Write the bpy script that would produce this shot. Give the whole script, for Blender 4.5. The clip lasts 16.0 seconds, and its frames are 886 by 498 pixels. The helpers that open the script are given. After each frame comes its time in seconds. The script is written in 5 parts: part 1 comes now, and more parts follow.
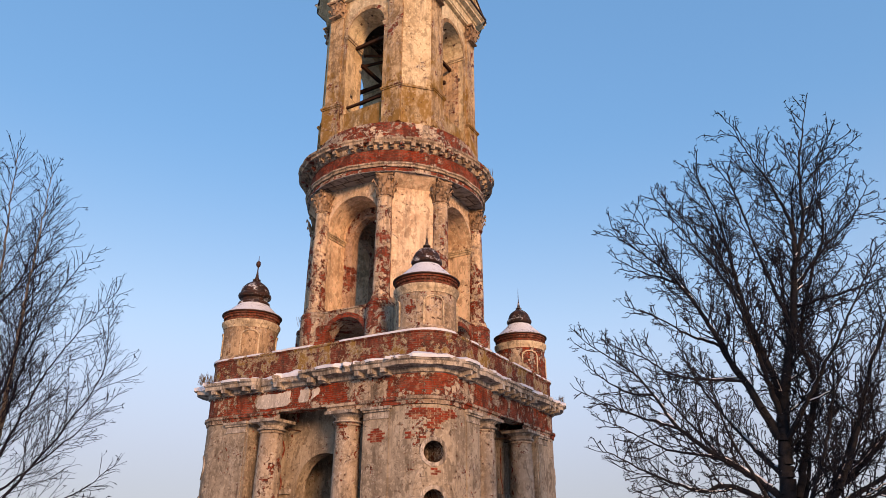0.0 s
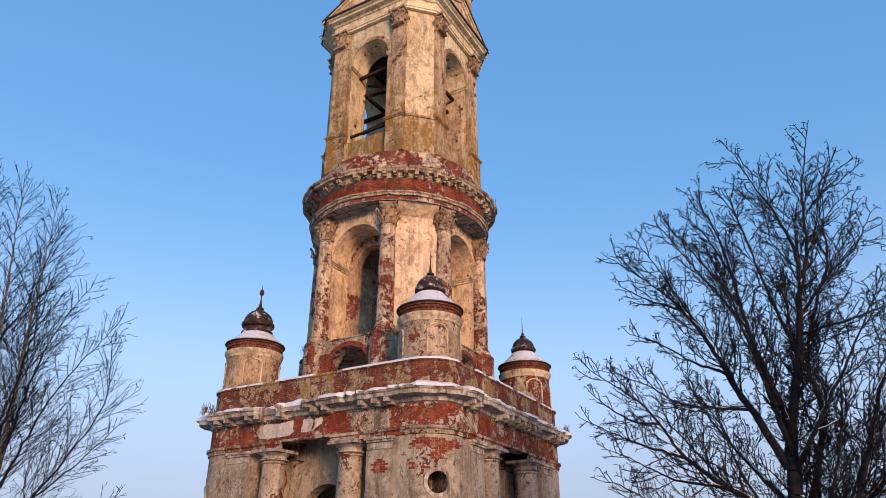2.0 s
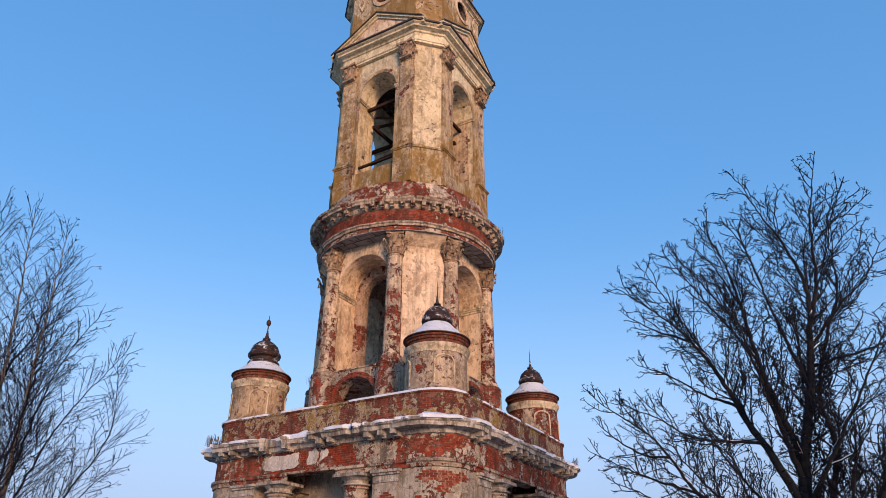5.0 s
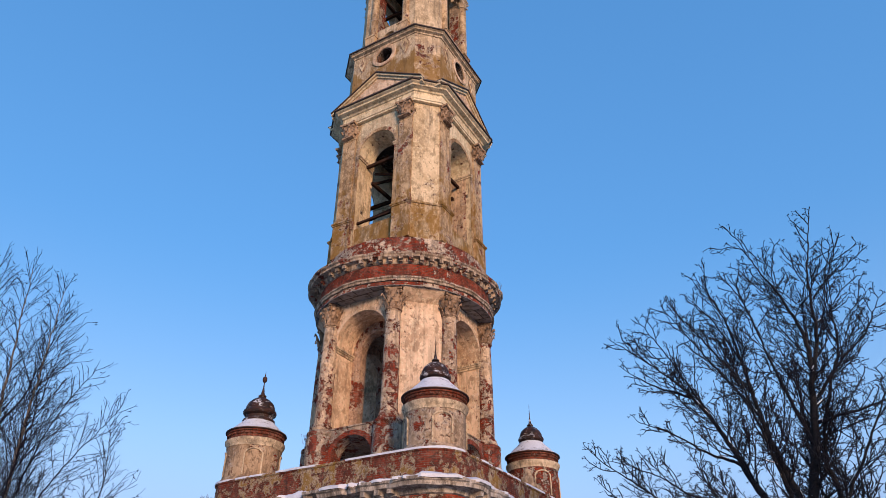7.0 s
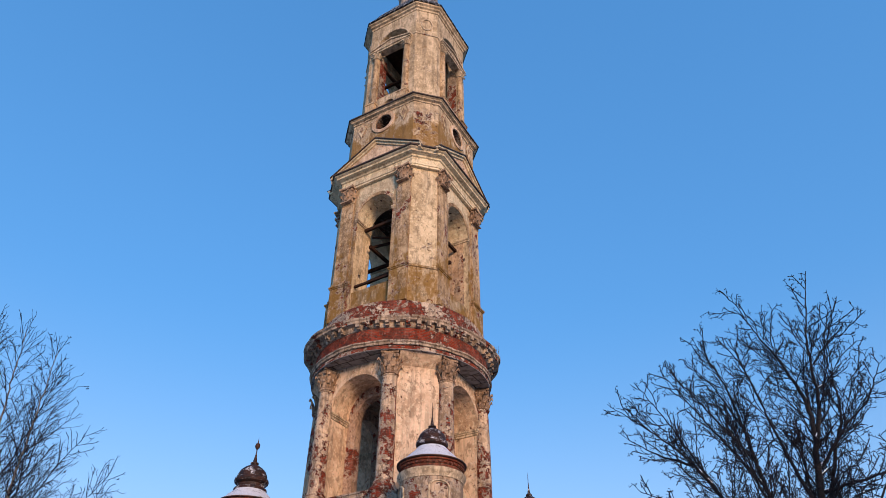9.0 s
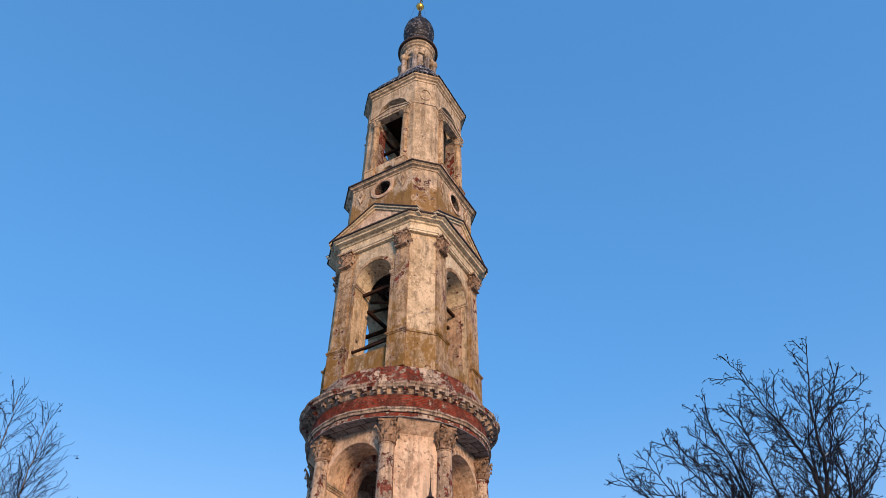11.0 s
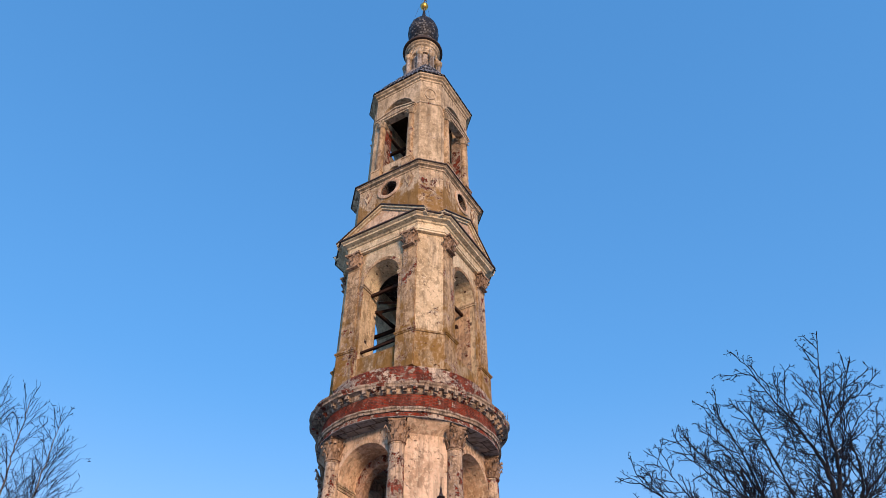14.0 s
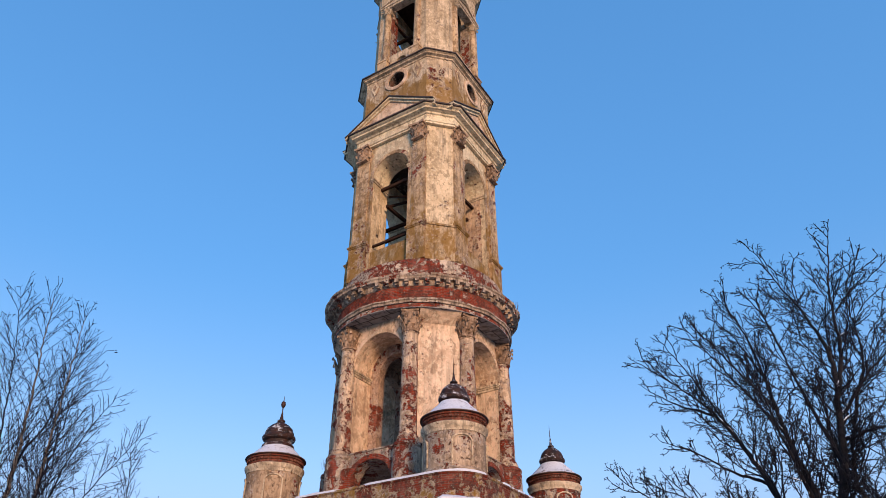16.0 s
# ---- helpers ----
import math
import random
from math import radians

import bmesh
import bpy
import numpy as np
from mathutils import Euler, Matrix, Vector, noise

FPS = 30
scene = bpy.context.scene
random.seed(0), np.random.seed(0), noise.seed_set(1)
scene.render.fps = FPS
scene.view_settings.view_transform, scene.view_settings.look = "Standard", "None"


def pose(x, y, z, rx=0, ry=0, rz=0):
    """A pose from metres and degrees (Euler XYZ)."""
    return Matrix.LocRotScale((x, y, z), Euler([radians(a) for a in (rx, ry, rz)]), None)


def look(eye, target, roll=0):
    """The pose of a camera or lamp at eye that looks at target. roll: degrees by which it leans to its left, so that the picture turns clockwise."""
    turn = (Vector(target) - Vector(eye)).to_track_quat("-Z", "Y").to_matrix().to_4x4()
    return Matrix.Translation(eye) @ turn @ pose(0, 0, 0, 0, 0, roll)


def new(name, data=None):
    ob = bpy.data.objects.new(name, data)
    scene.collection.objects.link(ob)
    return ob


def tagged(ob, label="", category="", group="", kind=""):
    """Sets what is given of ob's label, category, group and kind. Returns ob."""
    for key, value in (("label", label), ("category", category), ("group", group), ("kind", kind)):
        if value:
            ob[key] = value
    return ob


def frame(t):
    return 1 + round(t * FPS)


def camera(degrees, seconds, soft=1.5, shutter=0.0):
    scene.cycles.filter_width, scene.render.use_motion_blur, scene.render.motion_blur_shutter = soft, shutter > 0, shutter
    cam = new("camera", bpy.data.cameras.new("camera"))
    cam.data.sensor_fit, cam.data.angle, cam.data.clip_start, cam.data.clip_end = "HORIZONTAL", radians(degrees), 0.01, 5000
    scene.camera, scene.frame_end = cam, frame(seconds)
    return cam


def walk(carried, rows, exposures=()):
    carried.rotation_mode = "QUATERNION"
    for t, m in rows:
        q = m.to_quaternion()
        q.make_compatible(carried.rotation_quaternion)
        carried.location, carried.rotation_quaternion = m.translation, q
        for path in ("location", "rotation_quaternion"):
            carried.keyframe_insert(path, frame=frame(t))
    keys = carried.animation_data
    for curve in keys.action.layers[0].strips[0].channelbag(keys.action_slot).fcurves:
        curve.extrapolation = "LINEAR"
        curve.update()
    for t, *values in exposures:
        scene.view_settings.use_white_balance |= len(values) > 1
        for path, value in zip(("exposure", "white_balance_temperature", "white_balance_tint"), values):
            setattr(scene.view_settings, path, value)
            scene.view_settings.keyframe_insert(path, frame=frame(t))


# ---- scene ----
cam = camera(65.0, 16.0, soft=0.6)
EYE = 1.6
# seconds, yaw, pitch, lean: the camera stands and tilts up the tower
ROWS = [
    (0.0, 0.0, 23.16, -0.03), (0.5, 0.26, 24.15, -0.01), (1.0, 0.26, 24.62, 0.03), (1.5, 0.2, 25.12, 0.06),
    (2.0, 0.31, 25.46, 0.02), (2.5, 0.78, 25.76, -0.18), (3.0, 0.9, 26.11, -0.26), (5.5, 0.98, 29.02, -0.35),
    (6.0, 0.88, 30.32, -0.34), (6.5, 0.84, 31.32, -0.27), (7.0, 0.82, 32.5, -0.19), (7.5, 0.84, 33.65, -0.11),
    (8.0, 0.85, 35.01, -0.13), (8.5, 0.79, 36.17, -0.22), (9.0, 0.58, 37.73, -0.25), (9.5, 0.46, 39.21, -0.22),
    (12.0, 0.55, 44.76, 0.06), (12.5, 0.75, 45.1, 0.08), (13.0, 0.95, 45.11, -0.04), (13.5, 1.15, 44.64, 0.03),
    (14.0, 1.24, 43.02, 0.11), (14.5, 1.39, 41.81, 0.13), (15.0, 1.74, 40.05, 0.29), (15.5, 2.19, 37.28, 0.16),
    (16.0, 2.36, 34.24, 0.19),
]
walk(cam, [(t, pose(0, 0, EYE, 90 + pitch, 0, yaw) @ pose(0, 0, 0, 0, 0, -lean)) for t, yaw, pitch, lean in ROWS],
     exposures=[(0.0, 1.16, 8000, 18), (0.6, 1.13, 7400, 16), (2.0, 1.11, 6900, 14), (3.0, 1.10, 6750, 13), (7.0, 0.99, 6230, 11), (9.5, 0.97, 6050, 9), (12.5, 1.0, 6230, 9.5),
                (14.0, 1.03, 6080, 9), (15.0, 1.01, 6030, 9), (16.0, 1.06, 6280, 11)])

# ---- light: low winter sun behind the camera, clear sky ----
SUN_AZ, SUN_EL = 160.0, 11.0   # degrees from +y towards +x, degrees up
world = bpy.data.worlds.new("world")
scene.world = world
world.use_nodes = True
wn = world.node_tree
sky = wn.nodes.new("ShaderNodeTexSky")
sky.sky_type, sky.sun_disc = "NISHITA", False
sky.sun_elevation, sky.sun_rotation = radians(SUN_EL), radians(SUN_AZ)
sky.air_density, sky.dust_density, sky.ozone_density = 1.0, 0.1, 3.0
soften = wn.nodes.new("ShaderNodeGamma")
soften.inputs[1].default_value = 0.44
tone = wn.nodes.new("ShaderNodeHueSaturation")
way = wn.nodes.new("ShaderNodeTexCoord")
rise = wn.nodes.new("ShaderNodeSeparateXYZ")
wn.links.new(way.outputs["Generated"], rise.inputs[0])


def with_height(socket, z0, z1, low, high):
    """A value that goes over from low to high between two heights in the sky."""
    n = wn.nodes.new("ShaderNodeMapRange")
    n.interpolation_type = "SMOOTHSTEP"
    for k, v in enumerate((z0, z1, low, high)):
        n.inputs[k + 1].default_value = v
    wn.links.new(rise.outputs[2], n.inputs[0])
    wn.links.new(n.outputs[0], socket)


# dusk opposite the sun: pale lavender haze low down, deeper blue above
with_height(tone.inputs["Hue"], 0.02, 0.32, 0.530, 0.512)
with_height(tone.inputs["Saturation"], 0.02, 0.55, 1.18, 1.82)
with_height(tone.inputs["Value"], -0.02, 0.30, 0.94, 1.90)
# thin clear air low down: the horizon is no brighter than the sky a few degrees above it
higher = wn.nodes.new("ShaderNodeVectorMath")
higher.operation = "ADD"
higher.inputs[1].default_value = (0, 0, 0.10)
wn.links.new(way.outputs["Generated"], higher.inputs[0])
wn.links.new(higher.outputs[0], sky.inputs[0])
wn.links.new(sky.outputs[0], soften.inputs[0])
wn.links.new(soften.outputs[0], tone.inputs["Color"])
wn.links.new(tone.outputs[0], wn.nodes["Background"].inputs[0])
wn.nodes["Background"].inputs[1].default_value = 0.15
sun_data = bpy.data.lights.new("sun", "SUN")
sun_data.energy, sun_data.angle, sun_data.color = 1.8, radians(15), (1.0, 0.63, 0.39)
sun = new("sun", sun_data)
toward = Vector((math.sin(radians(SUN_AZ)) * math.cos(radians(SUN_EL)), math.cos(radians(SUN_AZ)) * math.cos(radians(SUN_EL)), math.sin(radians(SUN_EL))))
sun.matrix_world = look(toward * 60, (0, 0, 0))


# ---- materials ----
class Nodes:
    """A short way to write node trees."""

    def __init__(self, name):
        self.mat = bpy.data.materials.new(name)
        self.mat.use_nodes = True
        self.tree = self.mat.node_tree
        self.bsdf = self.tree.nodes["Principled BSDF"]

    def put(self, socket, value):
        if hasattr(value, "is_linked"):
            self.tree.links.new(value, socket)
        elif isinstance(value, tuple) and len(value) == 3 and socket.type == "RGBA":
            socket.default_value = (*value, 1)
        else:
            socket.default_value = value

    def node(self, kind, out=0, ins=None, **props):
        n = self.tree.nodes.new(kind)
        for k, v in props.items():
            setattr(n, k, v)
        for k, v in (ins or {}).items():
            self.put(n.inputs[k], v)
        return n.outputs[out]

    def place(self):
        return self.node("ShaderNodeNewGeometry")

    def stretch(self, v, x, y, z, shift=0.0):
        return self.node("ShaderNodeMapping", 0, {0: v, 1: (shift, shift * 0.7, shift * 1.3), 3: (x, y, z)})

    def noise(self, v, scale, detail=6.0, rough=0.6, distort=0.0):
        return self.node("ShaderNodeTexNoise", 0, {"Vector": v, "Scale": scale, "Detail": detail, "Roughness": rough, "Distortion": distort})

    def step(self, v, lo, hi, a=0.0, b=1.0):
        return self.node("ShaderNodeMapRange", 0, {0: v, 1: lo, 2: hi, 3: a, 4: b}, interpolation_type="SMOOTHSTEP")

    def math(self, op, a, b=0.0):
        return self.node("ShaderNodeMath", 0, {0: a, 1: b}, operation=op)

    def mix(self, f, a, b, blend="MIX"):
        n = self.tree.nodes.new("ShaderNodeMix")
        n.data_type, n.blend_type = "RGBA", blend
        self.put(n.inputs[0], f), self.put(n.inputs[6], a), self.put(n.inputs[7], b)
        return n.outputs[2]

    def bump(self, height, strength, distance, normal=None):
        ins = {"Height": height, "Strength": strength, "Distance": distance}
        if normal is not None:
            ins["Normal"] = normal
        return self.node("ShaderNodeBump", 0, ins)

    def done(self, colour, rough, normal=None, metal=0.0, spec=0.3):
        self.put(self.bsdf.inputs["Base Color"], colour)
        self.put(self.bsdf.inputs["Roughness"], rough)
        self.put(self.bsdf.inputs["Metallic"], metal)
        self.put(self.bsdf.inputs["Specular IOR Level"], spec)
        if normal is not None:
            self.put(self.bsdf.inputs["Normal"], normal)
        return self.mat


def masonry(name, plaster, plaster_dark, peel, lichen=0.0, grime=0.4, brick=(0.31, 0.037, 0.014), shift=0.0, lime=0.42, rise=None, fleck=0.52):
    """Old lime plaster that has fallen from the brick behind it; peel is the bare share, 0 to 1."""
    n = Nodes(name)
    p = n.stretch(n.place(), 1, 1, 1, shift)
    uv = n.node("ShaderNodeUVMap", 0, uv_map="uv")
    # bricks
    b1 = n.node("ShaderNodeTexBrick", 0, {"Vector": uv, "Color1": brick, "Color2": tuple(c * 0.62 for c in brick), "Mortar": (0.22, 0.135, 0.095),
                                         "Scale": 1.0, "Mortar Size": 0.011, "Mortar Smooth": 0.3, "Bias": -0.1, "Brick Width": 0.28, "Row Height": 0.085})
    joint = n.node("ShaderNodeTexBrick", 1, {"Vector": uv, "Scale": 1.0, "Mortar Size": 0.011, "Mortar Smooth": 0.3, "Brick Width": 0.28, "Row Height": 0.085})
    wash = n.step(n.noise(p, 1.6, 8, 0.7), 0.42, 0.7)
    bricks = n.mix(n.math("MULTIPLY", wash, 0.22), b1, (0.55, 0.40, 0.30))
    bricks = n.mix(n.step(n.noise(n.stretch(p, 1.5, 1.5, 0.8, 3.3), 1.6, 10, 0.74), 0.49, 0.56, 0, 0.72), bricks, (0.095, 0.034, 0.024))
    bricks = n.mix(n.step(n.noise(n.stretch(p, 1, 1, 1.4, 9.1), 4.2, 9, 0.74), 0.53, 0.57, 0, 0.7), bricks, (0.055, 0.034, 0.027))
    # plaster
    big = n.noise(p, 0.6, 8, 0.66, 0.3)
    fine = n.noise(p, 6.5, 9, 0.72)
    scab = n.noise(n.stretch(p, 1, 1, 0.55, 19.0), 3.0, 10, 0.74, 0.3)
    col = n.mix(n.step(big, 0.42, 0.60), plaster, tuple(c * 0.88 for c in plaster_dark))
    blot = n.noise(n.stretch(p, 1, 1, 0.6, 2.2), 1.9, 11, 0.74, 0.4)
    col = n.mix(n.step(blot, 0.54, 0.60, 0, 0.5), col, tuple(c * 0.5 for c in plaster_dark))
    col = n.mix(n.step(fine, 0.525, 0.58, 0, 0.6), col, tuple(min(0.82, c * 1.2 + 0.02) for c in plaster))
    col = n.mix(n.step(scab, 0.54, 0.565, 0, 0.72), col, tuple(c * 0.56 for c in plaster_dark))
    pits = n.noise(n.stretch(p, 1, 1, 1, 7.3), 6.5, 9, 0.75)
    col = n.mix(n.step(pits, 0.60, 0.63, 0, 0.55), col, tuple(c * 0.34 for c in plaster_dark))
    streak = n.noise(n.stretch(p, 3.2, 3.2, 0.2, 3.0), 1.0, 8, 0.7)
    col = n.mix(n.step(streak, 0.47, 0.64, 0, grime), col, (0.085, 0.066, 0.050))
    if lichen > 0:
        lm = n.noise(n.stretch(p, 1.3, 1.3, 0.8, 11.0), 0.9, 10, 0.74)
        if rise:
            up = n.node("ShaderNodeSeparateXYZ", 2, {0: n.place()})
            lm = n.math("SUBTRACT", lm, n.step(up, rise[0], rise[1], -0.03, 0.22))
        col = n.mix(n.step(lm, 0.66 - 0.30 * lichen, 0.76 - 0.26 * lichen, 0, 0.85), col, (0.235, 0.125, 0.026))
    # where the plaster is off
    m1 = n.noise(n.stretch(p, 1, 1, 0.75, 21.0), 0.75, 12, 0.68, 0.4)
    m2 = n.noise(n.stretch(p, 1, 1, 1, 5.0), 3.1, 8, 0.7)
    m3 = n.noise(n.stretch(p, 1, 1, 1.3, 55.0), 9.0, 8, 0.75)
    m = n.math("ADD", n.math("MULTIPLY", m1, 1 - fleck), n.math("MULTIPLY", n.math("ADD", n.math("MULTIPLY", m2, 0.6), n.math("MULTIPLY", m3, 0.4)), fleck))
    edge = 0.66 - 0.32 * peel
    chip = n.noise(n.stretch(p, 1, 1, 1.2, 33.0), 5.5, 8, 0.72)
    chip = n.math("MULTIPLY", n.step(chip, 0.595, 0.612), n.step(m, edge - 0.10, edge - 0.04))
    bare = n.math("MAXIMUM", n.step(m, edge - 0.008, edge + 0.008), chip)
    rim = n.math("MULTIPLY", n.step(m, edge - 0.04, edge - 0.012), n.math("SUBTRACT", 1.0, bare))
    col = n.mix(n.math("MULTIPLY", rim, lime), col, (0.62, 0.56, 0.48))
    colour = n.mix(bare, col, bricks)
    soil = n.noise(n.stretch(p, 2.0, 2.0, 0.35, 15.0), 1.0, 10, 0.76)
    colour = n.mix(n.step(soil, 0.53, 0.62, 0, grime * 0.75), colour, (0.06, 0.045, 0.036))
    h = n.math("ADD", n.math("MULTIPLY", bare, -1.0), n.math("MULTIPLY", n.math("MULTIPLY", joint, bare), -0.5))
    h = n.math("ADD", h, n.math("MULTIPLY", fine, 0.3))
    normal = n.bump(h, 1.0, 0.055)
    return n.done(colour, n.step(fine, 0.3, 0.7, 0.82, 0.95), normal, spec=0.06)


def plain(name, colour, colour2, scale, rough=0.7, metal=0.0, bump=0.01, spec=0.3, stretch=(1, 1, 1)):
    n = Nodes(name)
    p = n.stretch(n.place(), *stretch)
    a = n.noise(p, scale, 8, 0.65)
    b = n.noise(p, scale * 7, 6, 0.6)
    col = n.mix(n.step(a, 0.38, 0.66), colour, colour2)
    col = n.mix(n.step(b, 0.55, 0.7, 0, 0.35), col, tuple(c * 0.6 for c in colour2))
    normal = n.bump(n.math("ADD", a, n.math("MULTIPLY", b, 0.4)), 0.7, bump) if bump else None
    return n.done(col, n.step(b, 0.3, 0.7, max(rough - 0.12, 0.05), min(rough + 0.1, 1)), normal, metal, spec)


def scales(name, light, joint, bias, row):
    """Weathered shingles in rows: dark wood and grey, with frost in the joints."""
    n = Nodes(name)
    uv = n.node("ShaderNodeUVMap", 0, uv_map="uv")
    tile = n.node("ShaderNodeTexBrick", 0, {"Vector": uv, "Color1": (0.018, 0.016, 0.015), "Color2": light, "Mortar": joint, "Scale": 1.0,
                                           "Mortar Size": 0.03, "Bias": bias, "Brick Width": row * 0.9, "Row Height": row})
    edge = n.node("ShaderNodeTexBrick", 1, {"Vector": uv, "Scale": 1.0, "Mortar Size": 0.04, "Mortar Smooth": 0.6, "Brick Width": row * 0.9, "Row Height": row})
    a = n.noise(n.place(), 4.0)
    col = n.mix(n.step(a, 0.45, 0.65, 0, 0.7), tile, (0.03, 0.025, 0.02))
    return n.done(col, 0.6, n.bump(n.math("SUBTRACT", a, edge), 0.8, 0.04))


PEACH, PEACH_D = (0.69, 0.49, 0.32), (0.54, 0.35, 0.21)
M_WARM = masonry("plaster_warm", (0.77, 0.565, 0.385), (0.61, 0.415, 0.265), 0.22, lichen=0.12, grime=0.28)
M_PALE = masonry("plaster_pale", (0.72, 0.565, 0.36), (0.56, 0.415, 0.24), 0.17, lichen=0.55, grime=0.42, shift=13.0, rise=(21.5, 28.0))
M_TURRET = masonry("plaster_turret", (0.53, 0.39, 0.26), (0.36, 0.255, 0.165), 0.30, lichen=0.1, grime=0.55, shift=51.0)
M_TURRET_BROWN = masonry("plaster_turret_brown", (0.42, 0.295, 0.18), (0.29, 0.195, 0.12), 0.28, lichen=0.2, grime=0.5, shift=53.0)
M_JAMB = masonry("plaster_jamb", (0.64, 0.45, 0.28), (0.48, 0.31, 0.19), 0.38, grime=0.35, shift=14.0, fleck=0.7)
M_COLUMN = masonry("plaster_column", (0.63, 0.46, 0.30), (0.43, 0.30, 0.19), 0.45, grime=0.5, shift=4.0, fleck=0.6)
M_ERODED = masonry("eroded_trim", (0.46, 0.35, 0.26), (0.29, 0.21, 0.15), 0.46, grime=0.7, shift=71.0)
M_PILASTER = masonry("plaster_pilaster", (0.60, 0.43, 0.25), (0.37, 0.24, 0.125), 0.28, lichen=0.72, grime=0.5, shift=57.0, rise=(22.0, 33.0))
M_CAPITAL = masonry("plaster_capital", (0.47, 0.325, 0.21), (0.27, 0.175, 0.11), 0.22, grime=0.6, shift=44.0)
M_BRICK = masonry("brick_bare", (0.60, 0.45, 0.33), (0.46, 0.34, 0.25), 0.74, grime=0.4, shift=8.0)
M_MIXED = masonry("brick_half_plastered", (0.50, 0.38, 0.26), (0.32, 0.24, 0.17), 0.50, lichen=0.3, grime=0.65, shift=31.0)
M_PARAPET = masonry("brick_parapet", (0.38, 0.29, 0.165), (0.24, 0.17, 0.09), 0.50, lichen=0.95, grime=0.45, brick=(0.235, 0.038, 0.018), shift=61.0)
M_GREY = masonry("plaster_grey", (0.40, 0.335, 0.255), (0.29, 0.235, 0.175), 0.28, grime=0.38, shift=17.0)
M_CREAM = masonry("plaster_cream", (0.77, 0.64, 0.43), (0.67, 0.53, 0.34), 0.05, grime=0.18, shift=77.0)
M_LICHEN = masonry("plaster_lichen", (0.54, 0.41, 0.25), (0.36, 0.26, 0.14), 0.24, lichen=0.85, grime=0.5, shift=23.0)
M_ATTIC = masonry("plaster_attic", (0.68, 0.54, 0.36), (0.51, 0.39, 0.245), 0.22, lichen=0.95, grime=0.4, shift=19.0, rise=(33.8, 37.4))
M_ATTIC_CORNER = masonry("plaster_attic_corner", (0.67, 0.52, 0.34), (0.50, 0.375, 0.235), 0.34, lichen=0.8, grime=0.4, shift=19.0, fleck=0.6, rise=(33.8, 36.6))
M_DRUM = masonry("brick_drum", (0.62, 0.48, 0.34), (0.44, 0.33, 0.23), 0.52, grime=0.55, shift=6.0, fleck=0.6)
M_LIME = masonry("lime_patch", (0.66, 0.60, 0.54), (0.55, 0.49, 0.43), 0.02, grime=0.25, shift=47.0)
M_FRIEZE = masonry("brick_frieze", (0.48, 0.38, 0.29), (0.34, 0.26, 0.19), 0.54, grime=0.7, shift=3.0)
M_TRIM = masonry("plaster_trim", (0.65, 0.515, 0.345), (0.46, 0.355, 0.23), 0.2, grime=0.5, shift=29.0)
M_STONE = masonry("limestone_trim", (0.52, 0.46, 0.39), (0.32, 0.275, 0.23), 0.10, grime=0.75, shift=37.0)
def bare_brick():
    """Single old bricks, each of its own shade."""
    n = Nodes("bare_brick")
    own = n.node("ShaderNodeObjectInfo", "Random")
    a, b = n.noise(n.place(), 5.0), n.noise(n.place(), 30.0)
    col = n.mix(own, (0.25, 0.040, 0.020), (0.13, 0.032, 0.020))
    col = n.mix(n.step(a, 0.5, 0.62, 0, 0.6), col, (0.40, 0.24, 0.16))
    col = n.mix(n.step(b, 0.55, 0.65, 0, 0.5), col, (0.07, 0.03, 0.022))
    return n.done(col, 0.9, n.bump(n.math("ADD", a, b), 0.8, 0.012), spec=0.15)


M_BARE = bare_brick()
M_WOOD = plain("old_wood", (0.030, 0.015, 0.010), (0.055, 0.030, 0.020), 2.0, 0.9, bump=0.02, spec=0.1, stretch=(2, 2, 0.5))


def frosted(name, lo, hi):
    """Rusty sheet iron under thin snow; the snow lies where the noise passes from lo to hi."""
    n = Nodes(name)
    p = n.place()
    rust = n.mix(n.step(n.noise(p, 3.0, 8, 0.7), 0.42, 0.6), (0.052, 0.024, 0.017), (0.020, 0.015, 0.014))
    lie = n.noise(n.stretch(p, 1, 1, 1.8, 6.0), 2.6, 10, 0.74)
    grain = n.noise(p, 22.0, 6, 0.7)
    mask = n.step(n.math("ADD", n.math("MULTIPLY", lie, 0.75), n.math("MULTIPLY", grain, 0.25)), lo, hi)
    snow = n.mix(n.step(grain, 0.4, 0.65), (0.70, 0.71, 0.75), (0.52, 0.52, 0.55))
    return n.done(n.mix(mask, rust, snow), n.step(mask, 0, 1, 0.6, 0.85), n.bump(n.math("ADD", mask, n.math("MULTIPLY", grain, 0.4)), 0.7, 0.02), spec=0.2)


M_DOME, M_SKIRT = frosted("frosted_iron", 0.53, 0.60), frosted("snowy_iron", 0.40, 0.45)
M_TIN = plain("dark_roof_iron", (0.060, 0.046, 0.040), (0.095, 0.066, 0.05), 2.5, 0.7, 0.15, 0.006)
M_RUST = plain("rusty_iron", (0.075, 0.034, 0.022), (0.035, 0.024, 0.022), 3.0, 0.7, 0.3, 0.01)
M_SNOW = plain("snow", (0.72, 0.73, 0.77), (0.60, 0.61, 0.66), 1.5, 0.75, bump=0.03)
M_GOLD = plain("gilding", (0.92, 0.52, 0.10), (0.80, 0.42, 0.07), 3.0, 0.38, 1.0, 0.0)
M_BRASS = plain("tarnished_gilding", (0.26, 0.16, 0.055), (0.16, 0.10, 0.04), 3.0, 0.5, 0.4, 0.0)
# near-black brown brick: the shade inside the openings is put into its colour
M_INNER_SHADE = masonry("sooty_brick", (0.09, 0.06, 0.045), (0.05, 0.035, 0.027), 0.4, grime=0.5, brick=(0.10, 0.035, 0.022), shift=83.0)
